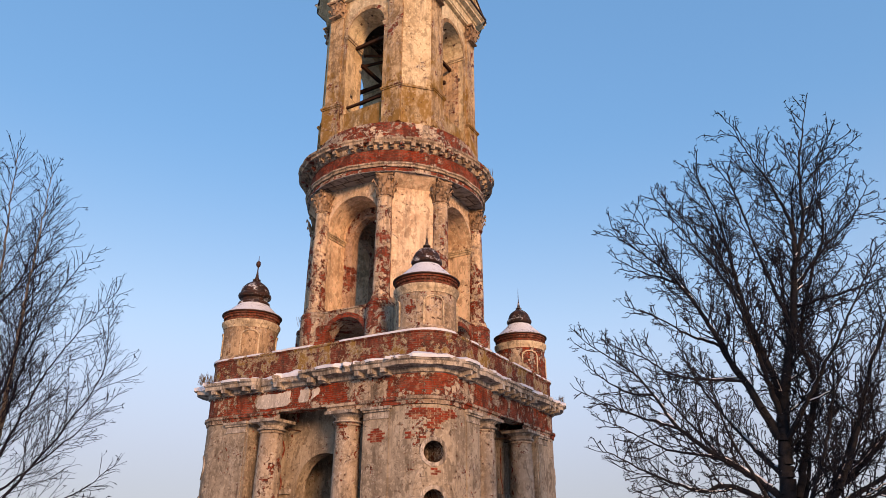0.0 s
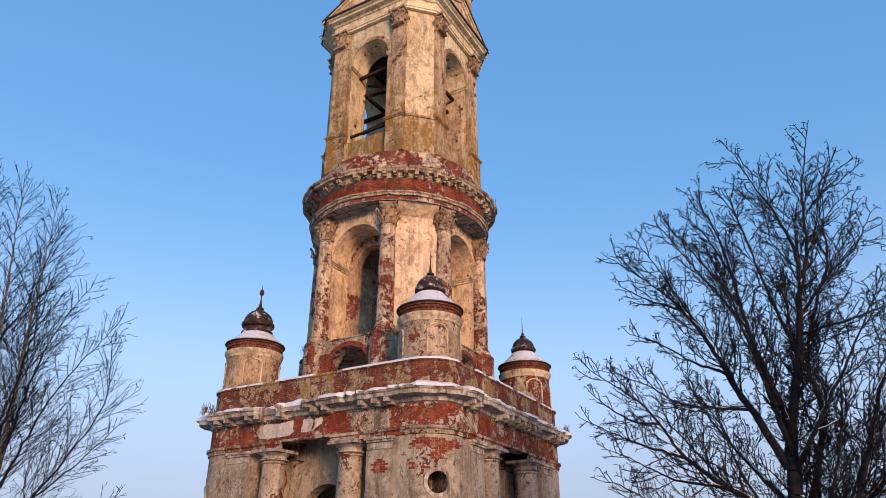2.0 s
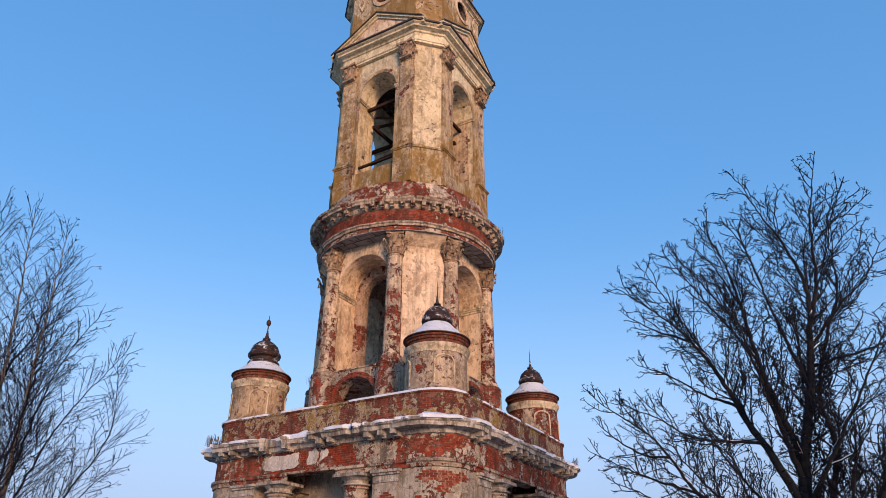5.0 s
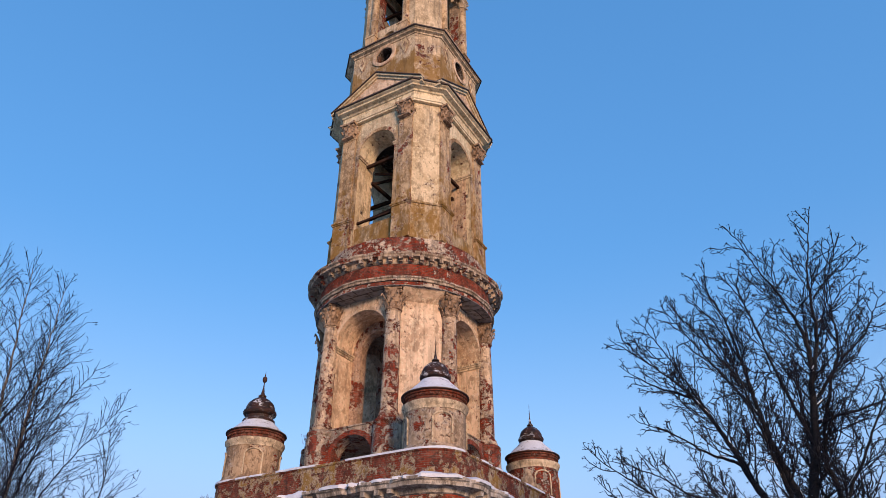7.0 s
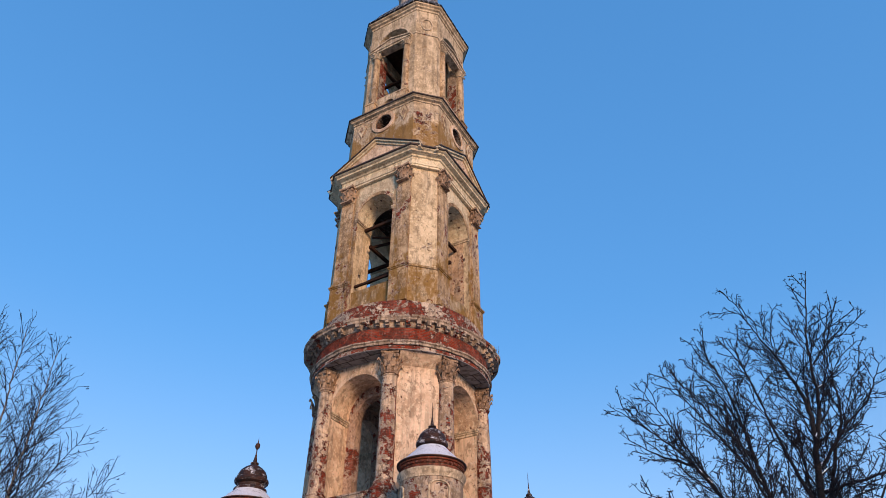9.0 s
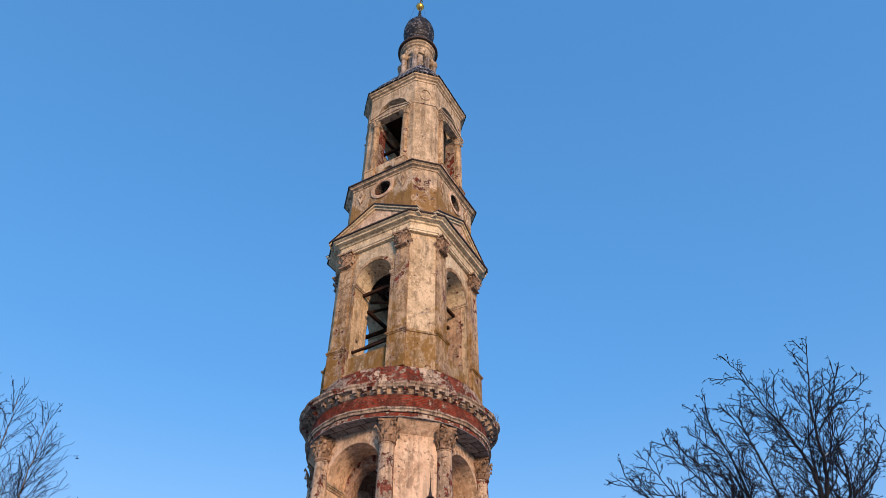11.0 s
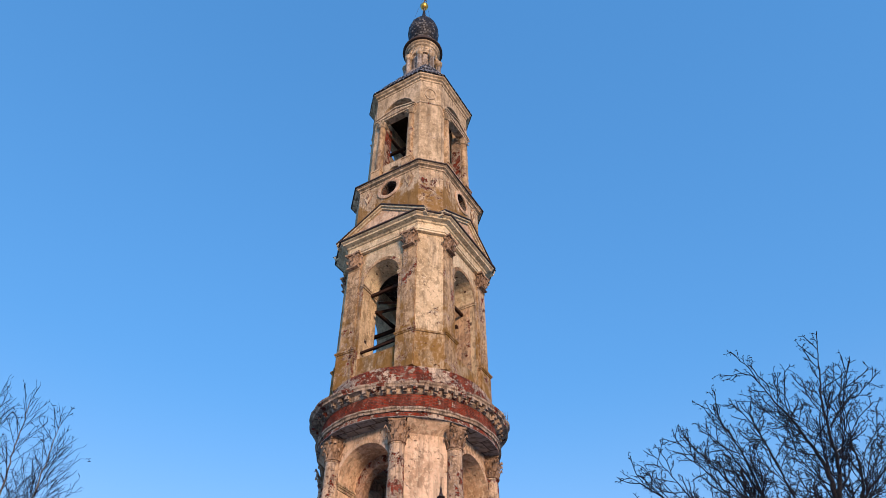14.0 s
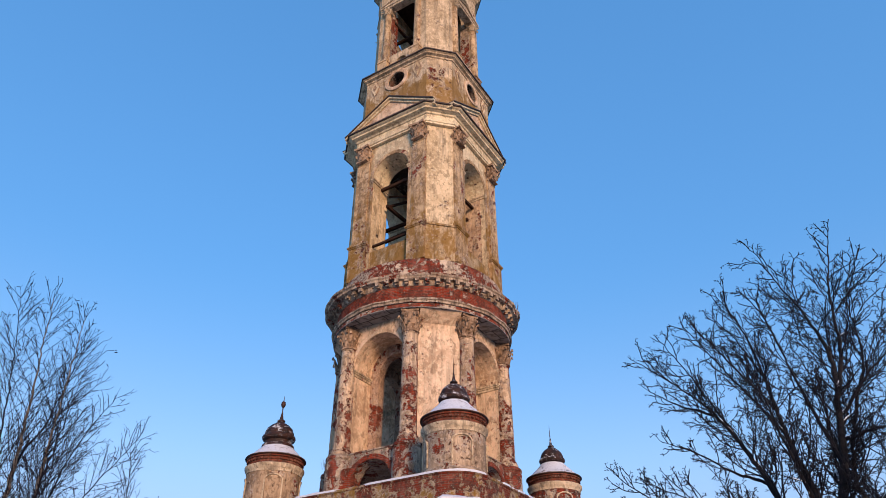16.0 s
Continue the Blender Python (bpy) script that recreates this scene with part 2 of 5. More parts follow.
M_LANTERN = masonry("plaster_lantern", (0.66, 0.52, 0.34), (0.50, 0.375, 0.225), 0.17, lichen=0.3, grime=0.42, shift=91.0)
M_DARKBRICK = masonry("brick_sooted", (0.36, 0.27, 0.20), (0.24, 0.17, 0.13), 0.85, grime=0.7, brick=(0.23, 0.050, 0.026), shift=27.0)
M_COLUMN_LOW = masonry("plaster_low_column", (0.44, 0.355, 0.27), (0.36, 0.28, 0.205), 0.32, grime=0.4, shift=97.0)
M_INSIDE = masonry("plaster_inside", (0.50, 0.34, 0.23), (0.34, 0.22, 0.15), 0.40, grime=0.25, shift=41.0)
M_LEDGE = masonry("plaster_ledge", (0.54, 0.42, 0.30), (0.35, 0.255, 0.175), 0.32, grime=0.85, shift=67.0)
M_SCALES = scales("shingle_scales", (0.30, 0.29, 0.27), (0.008, 0.007, 0.006), -0.35, 0.30)
M_SOFFIT = scales("soffit_boards", (0.30, 0.27, 0.245), (0.03, 0.026, 0.023), 0.75, 1.05)
M_SHINGLE = scales("snowy_shingles", (0.06, 0.052, 0.048), (0.62, 0.62, 0.63), -0.5, 0.48)
M_BARK = plain("dark_bark", (0.009, 0.0095, 0.012), (0.016, 0.0155, 0.018), 6.0, 0.9, bump=0.02)
M_TWIG = plain("twig_bark", (0.011, 0.012, 0.017), (0.019, 0.019, 0.024), 8.0, 0.9, bump=0.0, spec=0.1)
M_BIRCH = plain("birch_bark", (0.15, 0.12, 0.09), (0.04, 0.032, 0.027), 3.5, 0.8, bump=0.01, stretch=(1, 1, 2.5))
M_BTWIG = plain("birch_twig", (0.009, 0.010, 0.016), (0.017, 0.017, 0.024), 8.0, 0.9, bump=0.0, spec=0.1)
# ground stays out of view; dark patches reduce light bounced onto the tower
M_GROUND = plain("frozen_ground", (0.42, 0.42, 0.42), (0.10, 0.085, 0.055), 0.35, 0.9, bump=0.05)
M_GRASS = plain("dry_grass", (0.13, 0.095, 0.055), (0.07, 0.055, 0.035), 8.0, 0.9, bump=0.0)


# ---- mesh tools ----
def uv_faces(bm):
    """Metres along and up each face, so that courses of brick lie level."""
    lay = bm.loops.layers.uv.get("uv") or bm.loops.layers.uv.new("uv")
    for f in bm.faces:
        n, c = f.normal, f.calc_center_median()
        if abs(n.z) > 0.8:
            for lp in f.loops:
                lp[lay].uv = (lp.vert.co.x, lp.vert.co.y)
            continue
        h = Vector((n.x, n.y, 0)).normalized()
        t = Vector((-h.y, h.x, 0))
        r = abs(c.dot(h))
        u0 = math.atan2(h.y, h.x) * r
        for lp in f.loops:
            lp[lay].uv = (u0 + (lp.vert.co - h * c.dot(h)).dot(t), lp.vert.co.z)


def mesh_of(name, bm, material, smooth=False):
    bm.normal_update()
    uv_faces(bm)
    me = bpy.data.meshes.new(name)
    bm.to_mesh(me)
    bm.free()
    me.materials.append(material)
    if smooth:
        me.polygons.foreach_set("use_smooth", [True] * len(me.polygons))
        me.set_sharp_from_angle(angle=radians(38))
    return me


def part(name, bm, material, parent, label="", smooth=False, m=None):
    """A mesh of its own under a thing or a part."""
    me = bm if isinstance(bm, bpy.types.Mesh) else mesh_of(name, bm, material, smooth)
    ob = new(name, me)
    ob.parent = parent
    if m is not None:
        ob.matrix_basis = m
    if label:
        ob["label"] = label
    return ob


def empty(name, m=None):
    ob = new(name)
    if m is not None:
        ob.matrix_basis = m
    return ob


def turn(k, x=0, y=0, z=0):
    return pose(0, 0, 0, 0, 0, 90 * k) @ Matrix.Translation((x, y, z))


def prism(bm, pts, z0, z1, m=None):
    """A solid over a plan outline (anticlockwise)."""
    m = m or Matrix.Identity(4)
    lo = [bm.verts.new(m @ Vector((x, y, z0))) for x, y in pts]
    hi = [bm.verts.new(m @ Vector((x, y, z1))) for x, y in pts]
    n = len(pts)
    for i in range(n):
        j = (i + 1) % n
        bm.faces.new((lo[i], lo[j], hi[j], hi[i]))
    bm.faces.new(hi)
    bm.faces.new(lo[::-1])


def block(bm, x0, x1, y0, y1, z0, z1, m=None):
    prism(bm, [(x0, y0), (x1, y0), (x1, y1), (x0, y1)], z0, z1, m)


def sweep(bm, outline, profile, cap_top=True, cap_bottom=True, wear=0.0, m=None):
    """Rings of outline(offset) at heights: profile is a list of (offset, z)."""
    m = m or Matrix.Identity(4)
    rings = []
    for o, z in profile:
        ring = []
        for x, y in outline(o):
            v = Vector((x, y, z))
            if wear:
                v += noise.noise_vector(Vector((x, y, z)) * 1.7) * wear
            ring.append(bm.verts.new(m @ v))
        rings.append(ring)
    n = len(rings[0])
    for a, b in zip(rings, rings[1:]):
        for i in range(n):
            j = (i + 1) % n
            bm.faces.new((a[i], a[j], b[j], b[i]))
    if cap_top:
        bm.faces.new(rings[-1])
    if cap_bottom:
        bm.faces.new(rings[0][::-1])


def circle(n, r=0.0, cx=0.0, cy=0.0):
    return lambda o: [(cx + (r + o) * math.cos(2 * math.pi * i / n), cy + (r + o) * math.sin(2 * math.pi * i / n)) for i in range(n)]


def chamfered(w, a, div=1):
    """A square of half width w whose faces run to a: the outline grows by o on every side."""
    def outline(o):
        ww, aa = w + o, a + o * 0.414
        pts = [(-aa, -ww), (aa, -ww), (ww, -aa), (ww, aa), (aa, ww), (-aa, ww), (-ww, aa), (-ww, -aa)]
        out = []
        for p, q in zip(pts, pts[1:] + pts[:1]):
            for i in range(div):
                out.append((p[0] + (q[0] - p[0]) * i / div, p[1] + (q[1] - p[1]) * i / div))
        return out
    return outline


def rounded(w, r, seg=10, div=1):
    """A square of half width w with rounded corners of radius r."""
    def outline(o):
        c, rr, out = w - r, r + o, []
        for k in range(4):
            base = -90 + 90 * k
            cx, cy = ((c, -c), (c, c), (-c, c), (-c, -c))[k]
            arc = [(cx + rr * math.cos(radians(base + 90 * i / seg)), cy + rr * math.sin(radians(base + 90 * i / seg))) for i in range(seg + 1)]
            out += arc
            nx, ny = ((c, c), (-c, c), (-c, -c), (c, -c))[k]
            nb = radians(base + 90)
            q = (nx + rr * math.cos(nb), ny + rr * math.sin(nb))
            p = arc[-1]
            out += [(p[0] + (q[0] - p[0]) * i / div, p[1] + (q[1] - p[1]) * i / div) for i in range(1, div)]
        return out
    return outline


def arch_head(bm, w, dep, half, spring, rise, top, m=None, n=14):
    """The wall over an arch: its front at y = -w, dep deep."""
    m = m or Matrix.Identity(4)
    pts = [(-half * math.cos(math.pi * i / n), spring + rise * math.sin(math.pi * i / n)) for i in range(n + 1)]
    def v(x, y, z):
        return bm.verts.new(m @ Vector((x, y, z)))
    fa, ft = [v(x, -w, z) for x, z in pts], [v(x, -w, top) for x, z in pts]
    ba, bt = [v(x, -w + dep, z) for x, z in pts], [v(x, -w + dep, top) for x, z in pts]
    for i in range(n):
        bm.faces.new((fa[i], fa[i + 1], ft[i + 1], ft[i]))
        bm.faces.new((ba[i + 1], ba[i], bt[i], bt[i + 1]))
        bm.faces.new((fa[i + 1], fa[i], ba[i], ba[i + 1]))


def arch_band(bm, w, proud, half, spring, rise, width, foot, m=None, n=18, bend=None):
    """A raised moulding round an arch, standing down to foot on both sides; bend: a radius to bend it round."""
    m = m or Matrix.Identity(4)
    inner, outer = [(-half, foot)], [(-half - width, foot)]
    for i in range(n + 1):
        c, s = math.cos(math.pi * i / n), math.sin(math.pi * i / n)
        inner.append((-half * c, spring + rise * s))
        outer.append((-(half + width) * c, spring + (rise + width) * s))
    inner.append((half, foot)), outer.append((half + width, foot))
    def v(x, y, z):
        if bend:
            a = x / bend
            return bm.verts.new(m @ Vector(((bend + y) * math.sin(a), -(bend + y) * math.cos(a), z)))
        return bm.verts.new(m @ Vector((x, -w - y, z)))
    rows = [[v(x, y, z) for x, z in line] for line, y in ((inner, -0.03), (inner, proud), (outer, proud), (outer, -0.03))]
    for a, b in zip(rows, rows[1:]):
        for i in range(len(a) - 1):
            bm.faces.new((a[i + 1], a[i], b[i], b[i + 1]))
    for i in (0, -1):
        bm.faces.new([r[i] for r in rows])


def holed(bm, x0, x1, z0, z1, cx, cz, r, to, n=32):
    """A wall field with a round hole; to(x, y, z) sets it in place, y inward."""
    rim, edge = [], []
    for i in range(n):
        a = 2 * math.pi * (i + 0.5) / n
        c, s = math.cos(a), math.sin(a)
        k = min((x1 - cx) / c if c > 0 else (x0 - cx) / c, (z1 - cz) / s if s > 0 else (z0 - cz) / s)
        rim.append((cx + r * c, cz + r * s))
        edge.append((cx + k * c, cz + k * s))
    for corner in ((x0, z0), (x1, z0), (x1, z1), (x0, z1)):
        i = min(range(n), key=lambda j: (edge[j][0] - corner[0]) ** 2 + (edge[j][1] - corner[1]) ** 2)
        edge[i] = corner
    fr, fe = [bm.verts.new(to(x, 0, z)) for x, z in rim], [bm.verts.new(to(x, 0, z)) for x, z in edge]
    mid = [bm.verts.new(to((a[0] + b[0]) / 2, 0, (a[1] + b[1]) / 2)) for a, b in zip(rim, edge)]
    for i in range(n):
        j = (i + 1) % n
        bm.faces.new((fr[j], fr[i], mid[i], mid[j]))
        bm.faces.new((mid[j], mid[i], fe[i], fe[j]))


def reveal(bm, cx, cz, r, dep, to, n=32):
    """The lining of a round hole, closed at the back."""
    a, b = ([bm.verts.new(to(cx + r * math.cos(2 * math.pi * (i + 0.5) / n), y, cz + r * math.sin(2 * math.pi * (i + 0.5) / n))) for i in range(n)] for y in (0.0, dep))
    for i in range(n):
        j = (i + 1) % n
        bm.faces.new((a[i], a[j], b[j], b[i]))
    bm.faces.new(b)


def ring_frame(bm, cx, cz, r, width, proud, to, n=32):
    """A round moulding about a hole."""
    prof = [(r, -0.06), (r, proud), (r + width * 0.5, proud * 1.3), (r + width, proud), (r + width, -0.03)]
    rows = [[bm.verts.new(to(cx + rr * math.cos(2 * math.pi * i / n), -y, cz + rr * math.sin(2 * math.pi * i / n))) for i in range(n)] for rr, y in prof]
    for a, b in zip(rows, rows[1:]):
        for i in range(n):
            j = (i + 1) % n
            bm.faces.new((a[j], a[i], b[i], b[j]))


def lathe(bm, profile, n=24, m=None, wear=0.0):
    sweep(bm, circle(n), profile, profile[-1][0] > 0.001, profile[0][0] > 0.001, wear, m)


def bar(bm, p, q, w, h):
    """A squared timber from p to q."""
    p, q = Vector(p), Vector(q)
    d = q - p
    rot = d.to_track_quat("Y", "Z").to_matrix().to_4x4()
    block(bm, -w / 2, w / 2, 0, d.length, -h / 2, h / 2, Matrix.Translation(p) @ rot)


def capital_mesh(name, r, h, square, material):
    """A leafy capital: bell, two rows of leaves, corner scrolls and abacus; its foot at z = 0."""
    bm = bmesh.new()
    n = 4 if square else 14
    ph = math.pi / 4 if square else 0
    k = 1.3 if square else 1.0
    def ring(o):
        return [((r * k + o) * math.cos(2 * math.pi * i / n + ph), (r * k + o) * math.sin(2 * math.pi * i / n + ph)) for i in range(n)]
    sweep(bm, ring, [(0.06, 0), (0.08, h * 0.04), (0.06, h * 0.08), (-0.02, h * 0.1), (-0.02, h * 0.5), (0.1, h * 0.86)], wear=0.01)
    for row, (z0, z1, out, count) in enumerate(((0.08, 0.45, 0.16, 8), (0.3, 0.72, 0.24, 8))):
        for i in range(count):
            a = 2 * math.pi * (i + 0.5 * row) / count
            base = r * (1.12 if square and i % 2 == row else 1.0)
            mm = pose(0, 0, 0, 0, 0, math.degrees(a)) @ Matrix.Translation((base, 0, 0))
            wd = r * 0.33
            o = out * (0.9 if square else 1.0)
            pts = [(-0.02, z0 * h), (o * 0.45, z0 * h + (z1 - z0) * h * 0.6), (o, z1 * h), (o * 1.1, z1 * h - 0.12 * h)]
            fr = [[bm.verts.new(mm @ Vector((x + t, s * wd * (1.0 - 0.25 * j), z))) for s in (-1, 1)] for t in (0.0, 0.05) for j, (x, z) in enumerate(pts)]
            for j in range(3):
                bm.faces.new((fr[4 + j][0], fr[4 + j][1], fr[5 + j][1], fr[5 + j][0]))
                bm.faces.new((fr[j][1], fr[j][0], fr[j + 1][0], fr[j + 1][1]))
                for s in (0, 1):
                    bm.faces.new((fr[j][s], fr[4 + j][s], fr[5 + j][s], fr[j + 1][s]))
    for i in range(4):
        mm = pose(0, 0, 0, 0, 0, 45 + 90 * i) @ Matrix.Translation((r * 1.32, 0, h * 0.78)) @ pose(0, 0, 0, 90, 0, 0)
        lathe(bm, [(0.04 * r, -r * 0.16), (r * 0.3, -r * 0.13), (r * 0.3, r * 0.13), (0.04 * r, r * 0.16)], 8, mm)
    s = r * (1.42 if square else 1.2)
    prism(bm, [(-s, -s), (0, -s * 0.86), (s, -s), (s * 0.86, 0), (s, s), (0, s * 0.86), (-s, s), (-s * 0.86, 0)], h * 0.87, h)
    for v in bm.verts:
        v.co += noise.noise_vector(v.co * 9) * 0.025
    return mesh_of(name, bm, material)


def column_mesh(name, r, z0, z1, material, n=18):
    bm = bmesh.new()
    h = z1 - z0
    lathe(bm, [(r * 1.32, z0), (r * 1.34, z0 + 0.1), (r * 1.2, z0 + 0.16), (r * 1.22, z0 + 0.24), (r * 1.04, z0 + 0.3), (r, z0 + 0.4), (r * 0.99, z0 + h * 0.4),
               (r * 0.95, z0 + h * 0.7), (r * 0.88, z1 - 0.12), (r * 0.98, z1 - 0.08), (r * 0.9, z1)], n, wear=0.012)
    return mesh_of(name, bm, material, True)


# ---- ground ----
# unseen sheet, its colour chosen for the bounce light
bm = bmesh.new()
G = 60
grid = []
for i in range(G + 1):
    row = []
    for j in range(G + 1):
        u, v = 2 * i / G - 1, 2 * j / G - 1
        x, y = math.copysign(abs(u) ** 3.2, u) * 3000, math.copysign(abs(v) ** 3.2, v) * 3000
        flat = min(1, max(0, (math.hypot(x + 2.5, y - 34) - 12) / 20))
        row.append(bm.verts.new((x, y, flat * 0.25 * noise.noise(Vector((x * 0.08, y * 0.08, 0))) - 0.02)))
    grid.append(row)
for i in range(G):
    for j in range(G):
        bm.faces.new((grid[i][j], grid[i + 1][j], grid[i + 1][j + 1], grid[i][j + 1]))
ground = new("ground", mesh_of("ground", bm, M_GROUND, True))
tagged(ground, "unseen ground, assumed snowy turf, darkened to cut bounce light", "ground", kind="structure")

# ---- the bell tower ----
TOWER = pose(-2.54, 33.905, 0, 0, 0, -29.4)
tower = empty("bell_tower", TOWER)
tagged(tower, "tall derelict brick bell tower with peeling peach plaster and onion dome", "bell tower")
DIAG = [(45 + 90 * k) for k in range(4)]


def diag_pt(r, l):
    """A plan point r metres out along the front corner's diagonal and l metres across it."""
    s = 2 ** -0.5
    return ((r + l) * s, (-r + l) * s)


# first storey: rounded corners, a recessed porch with two columns on each side
W1, R1 = 6.26, 1.40
C1 = W1 - R1
bm = bmesh.new()
block(bm, -2.9, 2.9, -2.9, 2.9, 0, 6.7)
storey1 = part("first_storey", bm, M_GREY, tower, "square base tier with rounded corners and four porches")
bm = bmesh.new()
block(bm, 2.95, C1 + 0.04, -W1 + 0.004, -4.4, 0, 6.47)
side_me = mesh_of("pier_wall", bm, M_GREY)
bm = bmesh.new()
block(bm, -2.97, -1.4, -4.8, -4.2, 0, 7.3), block(bm, 1.4, 2.97, -4.8, -4.2, 0, 7.3)
arch_head(bm, 4.8, 0.6, 1.4, 3.75, 1.4, 7.3)
porch_me = mesh_of("porch_wall", bm, M_GREY)
bm = bmesh.new()
block(bm, 1.62, 2.95, -4.9, -4.79, 3.6, 3.78)
ledge_me = mesh_of("impost", bm, M_STONE)
for k in range(4):
    part("pier_wall", side_me, None, storey1, m=turn(k)), part("pier_wall", side_me, None, storey1, m=turn(k, -C1 - 2.99))
    part("porch_wall", porch_me, None, storey1, m=turn(k))
    part("impost", ledge_me, None, storey1, m=turn(k)), part("impost", ledge_me, None, storey1, m=turn(k, -4.57))

bm = bmesh.new()
block(bm, -5.7, 5.7, -5.7, 5.7, 7.2, 7.3)
part("porch_ceiling", bm, M_SOFFIT, storey1, "dark sagging boards")


def bay_at(x, y, z):
    a = radians(-45) + x / R1
    return Vector((C1 + (R1 - y) * math.cos(a), -C1 + (R1 - y) * math.sin(a), z))


bm = bmesh.new()
AL = R1 * radians(47)
def bay_wall(z0, z1, seg=10):
    for i in range(seg):
        x0, x1 = -AL + 2 * AL * i / seg, -AL + 2 * AL * (i + 1) / seg
        bm.faces.new([bm.verts.new(bay_at(x, 0, z)) for x, z in ((x0, z0), (x1, z0), (x1, z1), (x0, z1))])
bay_wall(0, 2.3)
holed(bm, -AL, AL, 2.3, 3.9, 0.0, 3.08, 0.38, bay_at)
holed(bm, -AL, AL, 3.9, 5.6, 0.0, 4.75, 0.38, bay_at)
bay_wall(5.6, 6.45)
bay_me = mesh_of("corner_bay", bm, M_GREY)
bm = bmesh.new()
ring_frame(bm, 0, 0, 0.39, 0.13, 0.03, bay_at)
ring_me = mesh_of("window_ring", bm, M_STONE, True)
# lining painted dark for the shade in the hole
bm = bmesh.new()
reveal(bm, 0, 0, 0.385, 1.1, bay_at)
hole_me = mesh_of("window_reveal", bm, M_INNER_SHADE)
bm = bmesh.new()
block(bm, -0.54, 0.54, -0.09, 0.05, 0, 6.02), block(bm, -0.60, 0.60, -0.14, 0.05, 0, 0.5)
pil_me = mesh_of("pilaster", bm, M_GREY)
bm = bmesh.new()
block(bm, -0.56, 0.56, -0.13, 0.05, 6.02, 6.10), block(bm, -0.54, 0.54, -0.10, 0.05, 6.10, 6.28), block(bm, -0.60, 0.60, -0.18, 0.05, 6.28, 6.36), block(bm, -0.66, 0.66, -0.24, 0.05, 6.36, 6.46)
pilcap_me = mesh_of("pilaster_capital", bm, M_STONE)
col1_me = column_mesh("column", 0.54, 0.0, 6.0, M_COLUMN_LOW)
bm = bmesh.new()
lathe(bm, [(0.5, 6.0), (0.6, 6.03), (0.6, 6.08), (0.5, 6.11), (0.5, 6.2), (0.62, 6.3), (0.66, 6.33)], 18, wear=0.01)
block(bm, -0.68, 0.68, -0.68, 0.68, 6.33, 6.45)
cap1_me = mesh_of("column_capital", bm, M_STONE, True)
for k in range(4):
    bay = part("corner_bay", bay_me, None, storey1, m=turn(k))
    for z in (3.08, 4.75):
        part("window_ring", ring_me, None, storey1, m=turn(k) @ Matrix.Translation((0, 0, z)))
        part("window_reveal", hole_me, None, storey1, m=turn(k) @ Matrix.Translation((0, 0, z)))
    for s in (-1, 1):
        part("pilaster", pil_me, None, storey1, m=turn(k, s * 3.6, -W1 + 0.05))
        part("pilaster_capital", pilcap_me, None, storey1, m=turn(k, s * 3.6, -W1 + 0.05))
        part("column", col1_me, None, storey1, m=turn(k, s * 1.97, -5.9))
        part("column_capital", cap1_me, None, storey1, m=turn(k, s * 1.97, -5.9))

bm = bmesh.new()
bar(bm, (0, -5.6, 6.12), (0, -4.7, 6.12), 0.05, 0.05)
rod_me = mesh_of("tie_rod", bm, M_RUST)
for k in range(4):
    for q in (-1.35, 1.35, -2.6, 2.6):
        part("tie_rod", rod_me, None, storey1, m=turn(k, q))
out1 = rounded(W1, R1, 10, 24)
def crumbled(o):
    """The same outline, whose outer edge has broken away in places."""
    a, b = rounded(W1, R1, 10, 60)(min(o, 0.14)), rounded(W1, R1, 10, 60)(o)
    out = []
    for p, q in zip(a, b):
        lost = noise.noise(Vector((q[0] * 0.75, q[1] * 0.75, 5.0))) + 0.6 * noise.noise(Vector((q[0] * 2.6, q[1] * 2.6, 1.0)))
        part_lost = 0.8 if q[1] < -W1 and q[0] < 3.4 else 0.22
        keep = 1.0 - part_lost * min(1.0, max(0.0, (lost - 0.10) * 5))
        out.append((p[0] + (q[0] - p[0]) * keep, p[1] + (q[1] - p[1]) * keep))
    return out
bm = bmesh.new()
sweep(bm, out1, [(-1.15, 6.85), (-1.15, 6.46), (0.06, 6.46), (0.08, 6.6), (0.15, 6.64), (0.15, 6.74), (0.02, 6.78)], False, True, 0.02)
bmesh.ops.delete(bm, geom=[f for f in bm.faces if min(abs(f.calc_center_median().x), abs(f.calc_center_median().y)) < 1.25 or len(f.verts) > 4], context="FACES")
part("architrave", bm, M_ERODED, storey1)
bm = bmesh.new()
sweep(bm, out1, [(0.02, 6.77), (0.02, 7.66)], False, False, 0.015)
part("frieze", bm, M_FRIEZE, storey1, "bare red brick with remains of plaster")
bm = bmesh.new()
sweep(bm, crumbled, [(0.0, 7.62), (0.12, 7.66), (0.16, 7.8), (0.62, 7.84), (0.64, 7.98), (0.72, 8.02), (0.74, 8.12), (0.1, 8.2)], False, False, 0.035)
part("cornice", bm, M_STONE, storey1, "broken stone cornice")
bm = bmesh.new()
sweep(bm, out1, [(0.0, 8.1), (0.0, 9.2), (0.05, 9.24), (0.05, 9.32), (-0.35, 9.34), (-0.35, 8.6)], False, False, 0.02)
parapet = part("parapet", bm, M_PARAPET, storey1, "red brick parapet with yellow lichen")
bm = bmesh.new()
block(bm, -1.5, 1.5, -W1 - 0.06, -W1 + 0.55, 6.70, 6.79)
lintel_me = mesh_of("lintel_board", bm, M_ERODED)
for k in range(4):
    part("lintel_board", lintel_me, None, storey1, "weathered board over the porch", m=turn(k))
